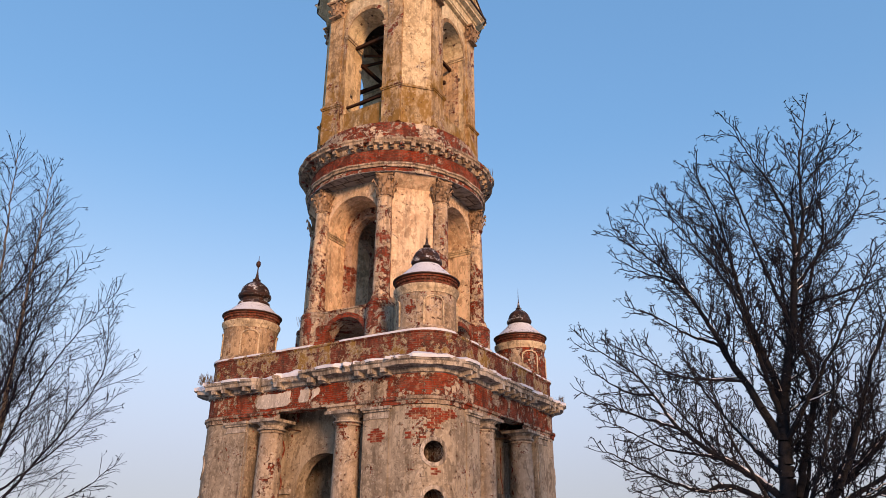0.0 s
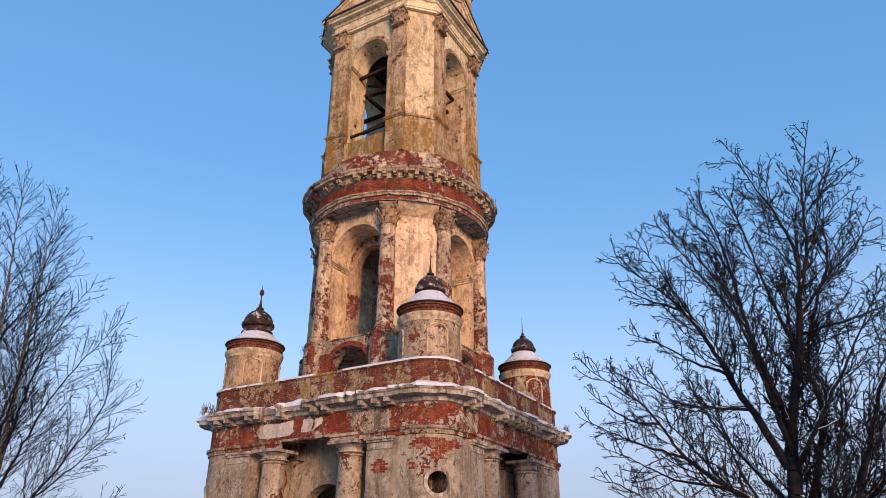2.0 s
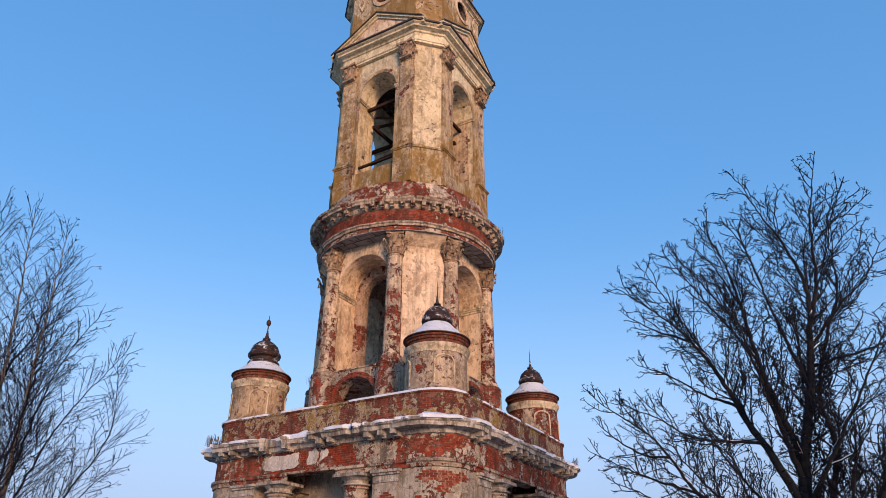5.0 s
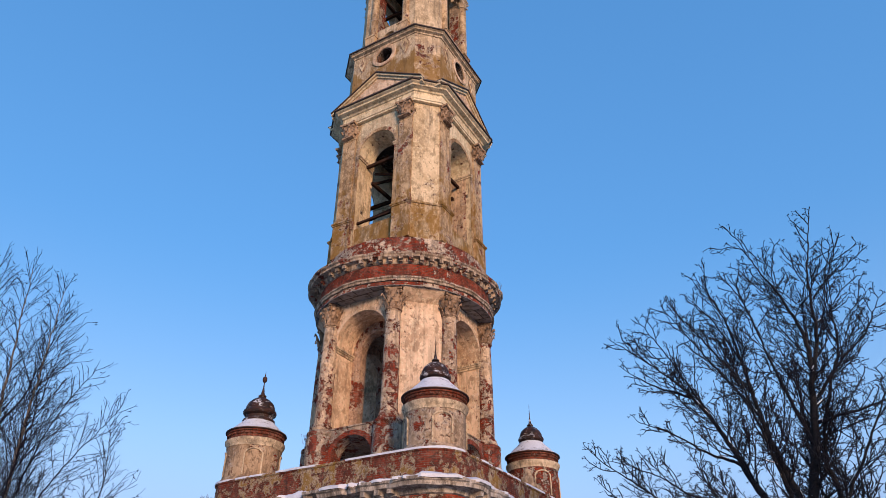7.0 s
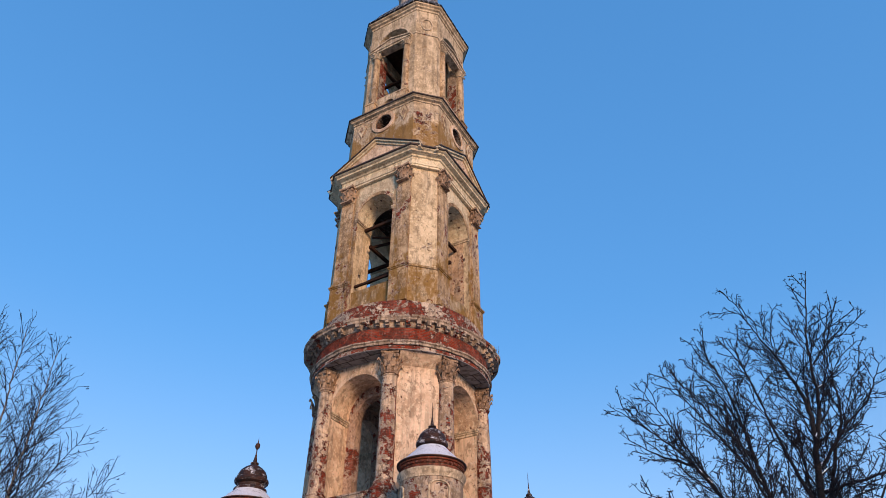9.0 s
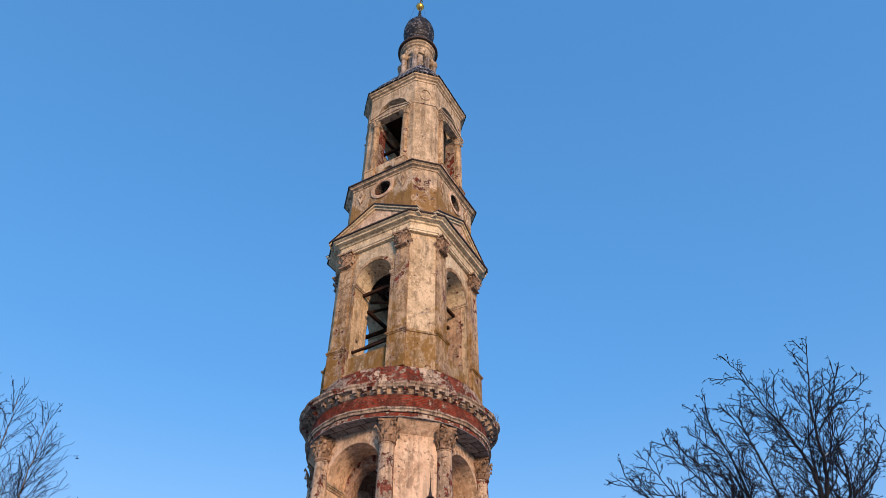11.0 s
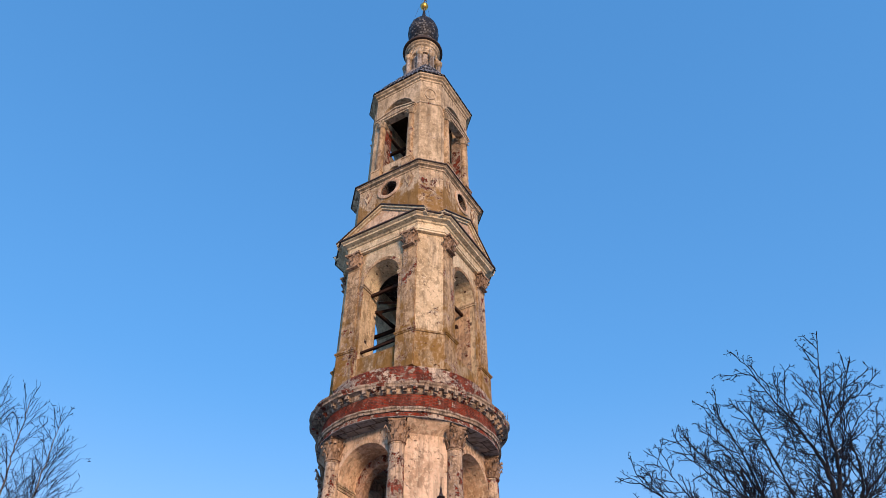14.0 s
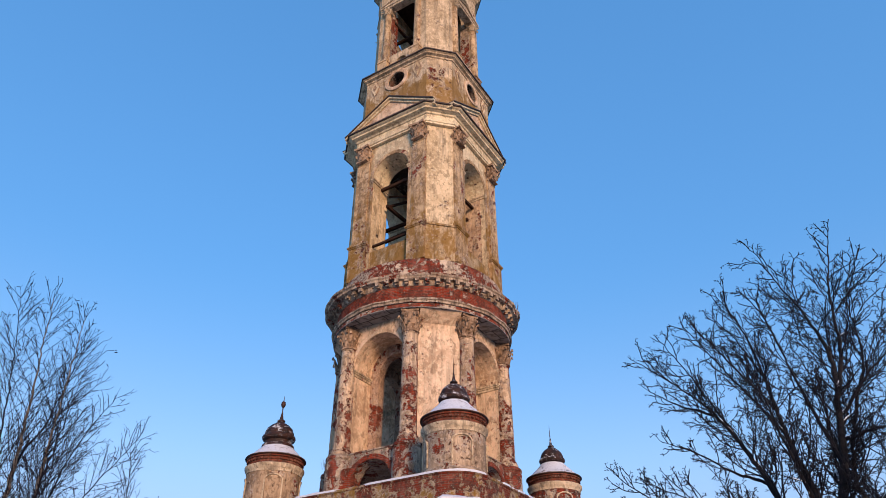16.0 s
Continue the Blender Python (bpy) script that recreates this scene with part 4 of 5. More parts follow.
# ceiling in the same dark colour, painting in the belfry's shade
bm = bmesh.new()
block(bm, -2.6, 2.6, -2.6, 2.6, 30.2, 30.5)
part("belfry_ceiling", bm, M_INNER_SHADE, storey3)

oct3 = chamfered(W3, A3, 6)
bm = bmesh.new()
sweep(bm, oct3, [(-0.6, 30.62), (0.2, 30.62), (0.2, 30.74), (0.25, 30.76), (0.25, 30.84), (0.22, 30.86), (0.22, 31.32)], False, True, 0.012)
part("architrave", bm, M_CREAM, storey3)
bm = bmesh.new()
sweep(bm, oct3, [(0.2, 31.28), (0.3, 31.32), (0.34, 31.42), (0.6, 31.47), (0.62, 31.58), (0.74, 31.64), (0.78, 31.74), (0.0, 31.9)], False, False, 0.015)
part("cornice", bm, M_CREAM, storey3)
bm = bmesh.new()
sweep(bm, oct3, [(0.76, 31.71), (0.86, 31.70), (0.86, 31.79), (0.0, 31.95)], False, False)
part("cornice_flashing", bm, M_TIN, storey3, "dark rusted sheet iron")
PH, PZ, PA = 3.12, 31.76, 33.62
bm = bmesh.new()
prism(bm, [(-PH + 0.3, -3.75), (PH - 0.3, -3.75), (PH - 0.3, -3.35), (-PH + 0.3, -3.35)], PZ - 0.1, PZ - 0.02)
lo, hi = [], []
for y, store in ((-3.94, lo), (-3.3, hi)):
    store += [bm.verts.new((-PH, y, PZ)), bm.verts.new((PH, y, PZ)), bm.verts.new((0, y, PA))]
bm.faces.new(lo), bm.faces.new(hi[::-1])
tym_me = mesh_of("tympanum", bm, M_WARM)


def rake(bm, y0, y1, low, high, lift=0.0):
    """The two sloping mouldings of a pediment, between two heights above the tympanum's edge."""
    for s in (-1, 1):
        x0, x1 = s * (PH + 0.16), 0.0
        z0, z1 = PZ - 0.02, PA + 0.08
        q = [Vector((x0, y, z0 + h)) for y in (y0, y1) for h in (low, high)] + [Vector((x1, y, z1 + h)) for y in (y0, y1) for h in (low, high)]
        v = [bm.verts.new(p) for p in q]
        for f in ((0, 1, 5, 4), (2, 6, 7, 3), (0, 4, 6, 2), (1, 3, 7, 5), (0, 2, 3, 1), (4, 5, 7, 6)):
            bm.faces.new([v[i] for i in f])


bm = bmesh.new()
rake(bm, -4.03, -3.3, -0.18, 0.0), rake(bm, -4.14, -3.3, 0.0, 0.14)
rake_me = mesh_of("raking_cornice", bm, M_CREAM)
bm = bmesh.new()
rake(bm, -4.22, -3.2, 0.143, 0.21)
rroof_me = mesh_of("pediment_roof", bm, M_TIN)
for k in range(4):
    ty = part("pediment", tym_me, None, tower, m=turn(k))
    part("raking_cornice", rake_me, None, ty), part("pediment_roof", rroof_me, None, ty, "dark sheet iron")

# attic with round windows
W4, A4 = 3.52, 2.36
bm = bmesh.new()
block(bm, -2.9, 2.9, -2.9, 2.9, 31.72, 31.8)
attic = part("attic", bm, M_INSIDE, tower, "low storey with round windows")
bm = bmesh.new()
holed(bm, -A4, A4, 33.2, 36.8, 0.05, 35.9, 0.62, lambda x, y, z: Vector((x, -W4 + y, z)))
block(bm, -A4, A4, -W4 + 0.002, -W4 + 0.4, 31.7, 33.2)
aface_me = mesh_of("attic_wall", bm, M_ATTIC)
bm = bmesh.new()
prism(bm, [(A4, -W4), (W4, -A4), (W4 - 0.5, -A4), (A4, -W4 + 0.5)], 31.7, 36.8)
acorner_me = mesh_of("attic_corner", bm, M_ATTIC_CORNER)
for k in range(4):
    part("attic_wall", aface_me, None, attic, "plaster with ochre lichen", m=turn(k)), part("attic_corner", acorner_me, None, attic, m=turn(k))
bm = bmesh.new()
flat4 = lambda x, y, z: Vector((x, -W4 + y, z))
ring_frame(bm, 0.05, 35.9, 0.63, 0.26, 0.07, flat4)
ocu_me = mesh_of("round_window_frame", bm, M_WARM, True)
# round window lining, its depth shade painted in
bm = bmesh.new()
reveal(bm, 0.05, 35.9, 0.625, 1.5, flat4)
ocur_me = mesh_of("window_reveal", bm, M_INNER_SHADE)
bm = bmesh.new()
def lozenge(bm, cz, w, h, y0, y1):
    prism(bm, [(0, cz - h), (w, cz), (0, cz + h), (-w, cz)], y0, y1, Matrix.Translation((0, -W4, 0)) @ pose(0, 0, 0, 90, 0, 0))
# raised plates; dark border and core colours stand in for shaded grooves
loz_mes = []
for nm, w, h, y0, y1, mt in (("lozenge_border", 0.38, 0.86, -0.02, 0.03, M_CAPITAL), ("lozenge", 0.30, 0.68, 0.03, 0.06, M_PALE), ("lozenge_core", 0.14, 0.34, 0.06, 0.09, M_CAPITAL)):
    bm = bmesh.new()
    lozenge(bm, 36.0, w, h, y0, y1)
    loz_mes.append(mesh_of(nm, bm, mt))
for k in range(4):
    part("round_window_frame", ocu_me, None, attic, m=turn(k)), part("window_reveal", ocur_me, None, attic, m=turn(k))
    for s in (-1, 1):
        for me in loz_mes:
            part(me.name, me, None, attic, m=turn(k, s * 1.64))
oct4 = chamfered(W4, A4, 6)
bm = bmesh.new()
sweep(bm, oct4, [(-0.5, 36.68), (0.05, 36.7), (0.08, 36.8), (0.24, 36.86), (0.26, 36.95), (0.34, 37.0), (0.34, 37.06), (-0.6, 37.2)], True, True, 0.012)
part("cornice", bm, M_TRIM, attic)
bm = bmesh.new()
sweep(bm, oct4, [(0.33, 37.03), (0.42, 37.02), (0.42, 37.11), (-0.6, 37.25)], False, False)
part("cornice_flashing", bm, M_TIN, attic, "dark sheet iron edge")

# fifth tier: open lantern with small columns, pediments and lunettes
W5, A5 = 3.12, 1.98
bm = bmesh.new()
block(bm, -2.5, 2.5, -2.5, 2.5, 37.25, 37.4)
lantern = part("lantern_tier", bm, M_INSIDE, tower, "open top tier with small columns")
bm = bmesh.new()
prism(bm, corner_pier(W5, A5, 1.08, 0.9), 37.1, 44.75), prism(bm, corner_pier(W5, A5, 1.4, 0.9), 44.75, 47.7)
pier5_me = mesh_of("corner_pier", bm, M_LANTERN)
bm = bmesh.new()
arch_head(bm, W5, 0.9, 1.4, 44.75, 1.6, 47.7)
arch5_me = mesh_of("arch_wall", bm, M_LANTERN)
bm = bmesh.new()
block(bm, -1.09, -0.42, -W5 + 0.03, -W5 + 0.55, 37.1, 39.1), block(bm, 0.42, 1.09, -W5 + 0.03, -W5 + 0.55, 37.1, 39.1)
arch_head(bm, W5 - 0.03, 0.52, 0.42, 38.25, 0.42, 39.1)
block(bm, -1.09, 1.09, -W5 + 0.02, -W5 + 0.56, 39.1, 39.18)
breast5_me = mesh_of("breast_wall", bm, M_LANTERN)
for k in range(4):
    part("corner_pier", pier5_me, None, lantern, "pale plaster", m=turn(k))
    part("arch_wall", arch5_me, None, lantern, m=turn(k)), part("breast_wall", breast5_me, None, lantern, m=turn(k))
bm = bmesh.new()
sweep(bm, chamfered(W5, A5, 2), [(-0.02, 44.72), (0.07, 44.76), (0.07, 44.86), (-0.02, 44.9)], False, False, 0.01)
part("string_course", bm, M_TRIM, lantern)
col5_me = column_mesh("column", 0.25, 38.5, 43.6, M_PILASTER, 14)
cap5_me = capital_mesh("column_capital", 0.23, 0.62, False, M_TRIM)
bm = bmesh.new()
block(bm, -0.36, 0.36, -0.36, 0.36, 37.15, 38.5), block(bm, -0.4, 0.4, -0.4, 0.4, 38.4, 38.52)
cped5_me = mesh_of("column_pedestal", bm, M_PILASTER)
bm = bmesh.new()
block(bm, -1.58, 1.58, -W5 - 0.24, -W5 + 0.3, 44.22, 44.42), block(bm, -1.66, 1.66, -W5 - 0.3, -W5 + 0.3, 44.42, 44.54)
prism(bm, [(-1.66, 0), (1.66, 0), (0, 0.48)], 0, 0.56, Matrix.Translation((0, -W5 + 0.3, 44.54)) @ pose(0, 0, 0, 90, 0, 0))
for q in (-1, 1):
    bar(bm, (q * 1.74, -W5 - 0.2, 44.60), (0, -W5 - 0.2, 45.10), 0.3, 0.1)
ped5_me = mesh_of("aedicule_pediment", bm, M_TRIM)
bm = bmesh.new()
arch_band(bm, W5, 0.06, 1.4, 44.75, 1.6, 0.14, 44.75)
lun5_me = mesh_of("lunette_moulding", bm, M_TRIM)
bm = bmesh.new()
s5 = 2 ** -0.5
medal = lambda x, y, z: Vector(((W5 + A5) / 2 + x * s5 - y * s5, -(W5 + A5) / 2 + x * s5 + y * s5, z))
ring_frame(bm, 0, 0, 0.36, 0.1, 0.06, lambda x, y, z: medal(x, y, 46.0 + z * 1.55))
med_me = mesh_of("medallion", bm, M_TRIM, True)
for k in range(4):
    for s in (-1, 1):
        part("column", col5_me, None, lantern, m=turn(k, s * 1.28, -W5 - 0.02))
        part("column_capital", cap5_me, None, lantern, m=turn(k, s * 1.28, -W5 - 0.02, 43.6))
        part("column_pedestal", cped5_me, None, lantern, m=turn(k, s * 1.28, -W5 - 0.02))
    part("aedicule_pediment", ped5_me, None, lantern, m=turn(k)), part("lunette_moulding", lun5_me, None, lantern, m=turn(k))
    part("medallion", med_me, None, lantern, m=turn(k))
bm = bmesh.new()
block(bm, 1.05, 1.1, -W5 + 0.14, -W5 + 0.88, 39.19, 44.2)
jamb5_me = mesh_of("jamb", bm, M_MIXED)
for k in range(4):
    part("jamb", jamb5_me, None, lantern, "bare brick", m=turn(k)), part("jamb", jamb5_me, None, lantern, "bare brick", m=turn(k, -2.15))
bm = bmesh.new()
block(bm, -2.5, 2.5, -2.5, 2.5, 47.3, 47.5)
part("lantern_ceiling", bm, M_WOOD, lantern)
for q in (((-2.6, -1.2, 43.0), (2.6, -1.0, 43.1), 0.2, 0.2), ((-1.1, -2.6, 43.3), (-1.0, 2.6, 43.3), 0.2, 0.2), ((-2.4, -2.2, 38.6), (1.2, -1.6, 40.6), 0.16, 0.16)):
    bm = bmesh.new()
    bar(bm, *q)
    part("beam", bm, M_WOOD, lantern)
oct5 = chamfered(W5, A5, 4)
bm = bmesh.new()
sweep(bm, oct5, [(-0.5, 47.6), (0.05, 47.62), (0.07, 47.8), (0.2, 47.86), (0.22, 48.0), (0.36, 48.08), (0.38, 48.2)], True, True, 0.012)
part("cornice", bm, M_LANTERN, lantern)
bm = bmesh.new()
courses = [(0.3, 48.2), (0.46, 48.2)]
for i in range(15):
    z = 48.28 + 0.28 * i
    o = float(np.interp(z, (48.28, 49.2, 50.1, 51.0, 51.8, 52.4), (0.45, -0.02, -0.4, -0.85, -1.25, -1.5)))
    courses += [(o - 0.07, z), (o, z + 0.03), (o - 0.02, z + 0.11), (o - 0.10, z + 0.13)]
sweep(bm, oct5, courses + [(-1.55, 52.5)], True, True, 0.03)
roof5 = part("lantern_roof", bm, M_SHINGLE, tower, "dark shingle roof dusted with snow")

# drum, onion, ball and cross
bm = bmesh.new()
lathe(bm, [(1.75, 52.0), (1.78, 52.3), (1.7, 52.5), (1.12, 52.6), (1.08, 54.6), (1.12, 56.4)], 32)
drum = part("dome_drum", bm, M_STONE, tower, "small drum ringed with columns", True)
scol_me = column_mesh("drum_column", 0.22, 52.2, 54.9, M_STONE, 10)
bm = bmesh.new()
arch_head(bm, 1.22, 0.2, 0.34, 55.3, 0.42, 56.6, n=8)
arch_band(bm, 1.22, 0.06, 0.34, 55.3, 0.42, 0.12, 53.4, n=8)
karch_me = mesh_of("drum_arch", bm, M_TRIM)
bm = bmesh.new()
lathe(bm, [(0.2, 54.8), (0.27, 54.86), (0.2, 54.94), (0.31, 55.12), (0.34, 55.3), (0.31, 55.46), (0.16, 55.56)], 10)
scap_me = mesh_of("drum_capital", bm, M_TRIM, True)
bm = bmesh.new()
prism(bm, [(-1.62, 55.5), (-1.2, 55.3), (-1.1, 56.7), (-1.34, 56.7), (-1.36, 56.2)], -0.13, 0.13, pose(0, 0, 0, 90, 0, 90))
scroll_me = mesh_of("drum_bracket", bm, M_TRIM)
for i in range(8):
    m = pose(0, 0, 0, 0, 0, 45 * i + 22.5)
    part("drum_column", scol_me, None, drum, m=m @ Matrix.Translation((0, -1.46, 0.0)))
    part("drum_capital", scap_me, None, drum, m=m @ Matrix.Translation((0, -1.46, 0.0)))
    part("drum_bracket", scroll_me, None, drum, m=m)
    part("drum_arch", karch_me, None, drum, m=pose(0, 0, 0, 0, 0, 45 * i))
bm = bmesh.new()
lathe(bm, [(1.1, 56.3), (1.26, 56.4), (1.28, 56.7), (1.42, 56.8), (1.44, 57.0), (1.56, 57.1), (1.58, 57.3), (1.1, 57.4)], 32, wear=0.015)
part("drum_cornice", bm, M_TRIM, drum, smooth=True)
bm = bmesh.new()
lathe(bm, [(1.3, 57.3), (1.78, 57.32), (1.80, 57.36), (1.80, 57.5), (1.5, 57.75), (1.28, 58.3), (1.1, 58.8), (1.0, 59.1)], 32)
part("drum_roof", bm, M_TIN, drum, smooth=True)
bm = bmesh.new()
lathe(bm, [(0.9, 58.7), (1.14, 59.2), (1.35, 59.9), (1.43, 60.6), (1.40, 61.25), (1.23, 61.95), (0.93, 62.6), (0.6, 63.1), (0.36, 63.5), (0.22, 63.95), (0.14, 64.8), (0.07, 65.7)], 40)
onion = part("onion_dome", bm, M_SCALES, tower, "black onion dome covered in scales", True)
bm = bmesh.new()
lathe(bm, [(0.02, 65.65), (0.18, 65.73), (0.33, 65.9), (0.4, 66.13), (0.33, 66.38), (0.18, 66.55), (0.04, 66.62)], 24)
part("ball", bm, M_GOLD, onion, "gilded ball", True)
bm = bmesh.new()
bar(bm, (0, 0, 66.7), (0, 0, 69.5), 0.09, 0.06), bar(bm, (-0.62, 0, 68.5), (0.62, 0, 68.5), 0.06, 0.09), bar(bm, (-0.34, 0, 67.85), (0.34, 0, 67.55), 0.06, 0.08)
part("cross", bm, M_BRASS, onion, "tarnished gilded cross", m=pose(0, 0, 0, 0, 0, 75))

for a in (100, 215, 330):
    bm = bmesh.new()
    bar(bm, (0, 0, 68.4), (1.3 * math.cos(radians(a)), 1.3 * math.sin(radians(a)), 61.8), 0.014, 0.014)
    part("stay_wire", bm, M_RUST, onion, "thin wire")

# snow lying on the ledges
bm = bmesh.new()
def snow_strip(bm, inner, outer, z, lift, seed):
    a, b = rounded(W1, R1, 10, 60)(inner), crumbled(outer) if outer > 0.3 else rounded(W1, R1, 10, 60)(outer)
    n = len(a)
    rows = []
    for i in range(n):
        x, y = b[i]
        amt = 0.7 * noise.noise(Vector((x * 0.6, y * 0.6, seed))) + 0.5 * noise.noise(Vector((x * 2.6, y * 2.6, seed)))
        w = min(1.03, max(0.80, 1.10 + 1.2 * amt))
        h = lift * min(1.3, max(0.25, 0.8 + 1.0 * amt))
        ex, ey = a[i][0] + (x - a[i][0]) * w, a[i][1] + (y - a[i][1]) * w
        mx, my = a[i][0] + (ex - a[i][0]) * 0.75, a[i][1] + (ey - a[i][1]) * 0.75
        rows.append([bm.verts.new((a[i][0], a[i][1], z + h * 1.6)), bm.verts.new((mx, my, z + h)), bm.verts.new((ex, ey, z + h * 0.4)), bm.verts.new((ex, ey, z - 0.06))])
    for i in range(n):
        j = (i + 1) % n
        for q in range(3):
            bm.faces.new((rows[i][q], rows[i][q + 1], rows[j][q + 1], rows[j][q]))
snow_strip(bm, 0.0, 0.77, 8.12, 0.14, 3.0)
snow_strip(bm, -0.36, 0.07, 9.335, 0.06, 8.0)
snow = new("snow", mesh_of("snow", bm, M_SNOW, True))
snow.matrix_basis = TOWER
tagged(snow, "uneven snow lying on the stone cornice and parapet", "snow", kind="stuff")

# dry grass rooted in the cornices
bm = bmesh.new()
rg = random.Random(3)
def tuft(bm, x, y, z, count, height):
    for _ in range(count):
        a, r = rg.uniform(0, 6.283), rg.uniform(0, 0.22)
        p = Vector((x + r * math.cos(a), y + r * math.sin(a), z))
        q = p + Vector((rg.uniform(-0.25, 0.25), rg.uniform(-0.25, 0.25), rg.uniform(0.5, 1.0))) * height
        bar(bm, p, q, 0.009, 0.009)
for ang, rad, z, cnt, hgt in ((-128, 8.75, 8.12, 40, 0.55), (-125, 8.5, 8.12, 30, 0.4), (38, 8.6, 8.15, 30, 0.5), (32, 7.2, 9.3, 12, 0.5), (-133, 4.5, 11.4, 26, 0.55), (28, 5.1, 20.05, 16, 0.9), (33, 5.1, 20.05, 10, 0.7), (20, 6.55, 9.3, 14, 0.4)):
    tuft(bm, rad * math.cos(radians(ang)), rad * math.sin(radians(ang)), z, cnt, hgt)
grass = new("dry_grass", mesh_of("dry_grass", bm, M_GRASS))
grass.matrix_basis = TOWER
tagged(grass, "dry winter grass growing on the tower ledges", "grass", kind="stuff")


# ---- trees ----
def tubes(segs, sides):
    """One mesh of tapered tubes: segs are (p, q, radius at p, radius at q)."""
    p, q = np.array([s[0] for s in segs]), np.array([s[1] for s in segs])
    rp, rq = np.array([s[2] for s in segs]), np.array([s[3] for s in segs])
    d = q - p
    d /= np.linalg.norm(d, axis=1, keepdims=True) + 1e-9
    side = np.cross(d, np.where(np.abs(d[:, 2:3]) > 0.9, np.array([[1.0, 0, 0]]), np.array([[0, 0, 1.0]])))
    side /= np.linalg.norm(side, axis=1, keepdims=True) + 1e-9
    up = np.cross(side, d)
    ang = 2 * np.pi * np.arange(sides) / sides
    ring = side[:, None] * np.cos(ang)[None, :, None] + up[:, None] * np.sin(ang)[None, :, None]
    verts = np.concatenate((p[:, None] + rp[:, None, None] * ring, q[:, None] + rq[:, None, None] * ring), 1).reshape(-1, 3)
    k = np.arange(sides)
    j = (k + 1) % sides
    quad = np.stack((k, j, sides + j, sides + k), 1)
    faces = (np.arange(len(segs))[:, None, None] * 2 * sides + quad[None]).reshape(-1, 4)
    return verts.tolist(), faces.tolist()


def tube_part(name, segs, sides, material, parent, label="", kind=""):
    me = bpy.data.meshes.new(name)
    v, f = tubes(segs, sides)
    me.from_pydata(v, [], f)
    me.materials.append(material)
    me.polygons.foreach_set("use_smooth", [True] * len(me.polygons))
    ob = part(name, me, None, parent, label)
    if kind:
        ob["kind"] = kind
    return ob


def limb_line(pts, step, crook, g):
    """A smooth, slightly crooked line through the points."""
    pts = [Vector(p) for p in pts]
    full = [pts[0] * 2 - pts[1]] + pts + [pts[-1] * 2 - pts[-2]]
    out = [pts[0]]
    for a, b, c, d in zip(full, full[1:], full[2:], full[3:]):
        k = max(1, round((c - b).length / step))
        for i in range(1, k + 1):
            t = i / k
            q = 0.5 * (2 * b + (c - a) * t + (2 * a - 5 * b + 4 * c - d) * t * t + (3 * b - a - 3 * c + d) * t ** 3)
            out.append(q + Vector((g.gauss(0, 1), g.gauss(0, 1), g.gauss(0, 1))) * crook)
    return out


def sprout(out, tips, p, d, length, r, level, habit, g):
    """A shoot that bends, tapers and carries smaller shoots; habit holds one row for each level."""
    step, crook, lift, gap, spread, reach, low = habit[level]
    n = max(2, round(length / step))
    side = g.choice((-1, 1))
    next_at = gap * g.uniform(0.4, 1.0)
    far = 0.0
    for i in range(n):
        d = (d + Vector((g.gauss(0, crook), g.gauss(0, crook), g.gauss(0, crook) + lift))).normalized()
        q = p + d * length / n
        r2 = max(low, r * (1 - 0.75 / n))
        out.append((tuple(p), tuple(q), r, r2))
        far += length / n
        while level + 1 < len(habit) and far > next_at:
            u = far / length
            across = d.cross(Vector((g.gauss(0, 1), g.gauss(0, 1), g.gauss(0, 0.5)))).normalized() * side
            side = -side
            w = (d + across * spread * g.uniform(0.7, 1.3)).normalized()
            ln = reach * length * (1.1 - 0.6 * u) * g.uniform(0.6, 1.35)
            sprout(out, tips, q.copy(), w, max(ln, 0.09), max(r2 * 0.62, habit[level + 1][6]), level + 1, habit, g)
            next_at += gap * g.uniform(0.6, 1.4)
        p, r = q, r2
    tips.append((p, d))


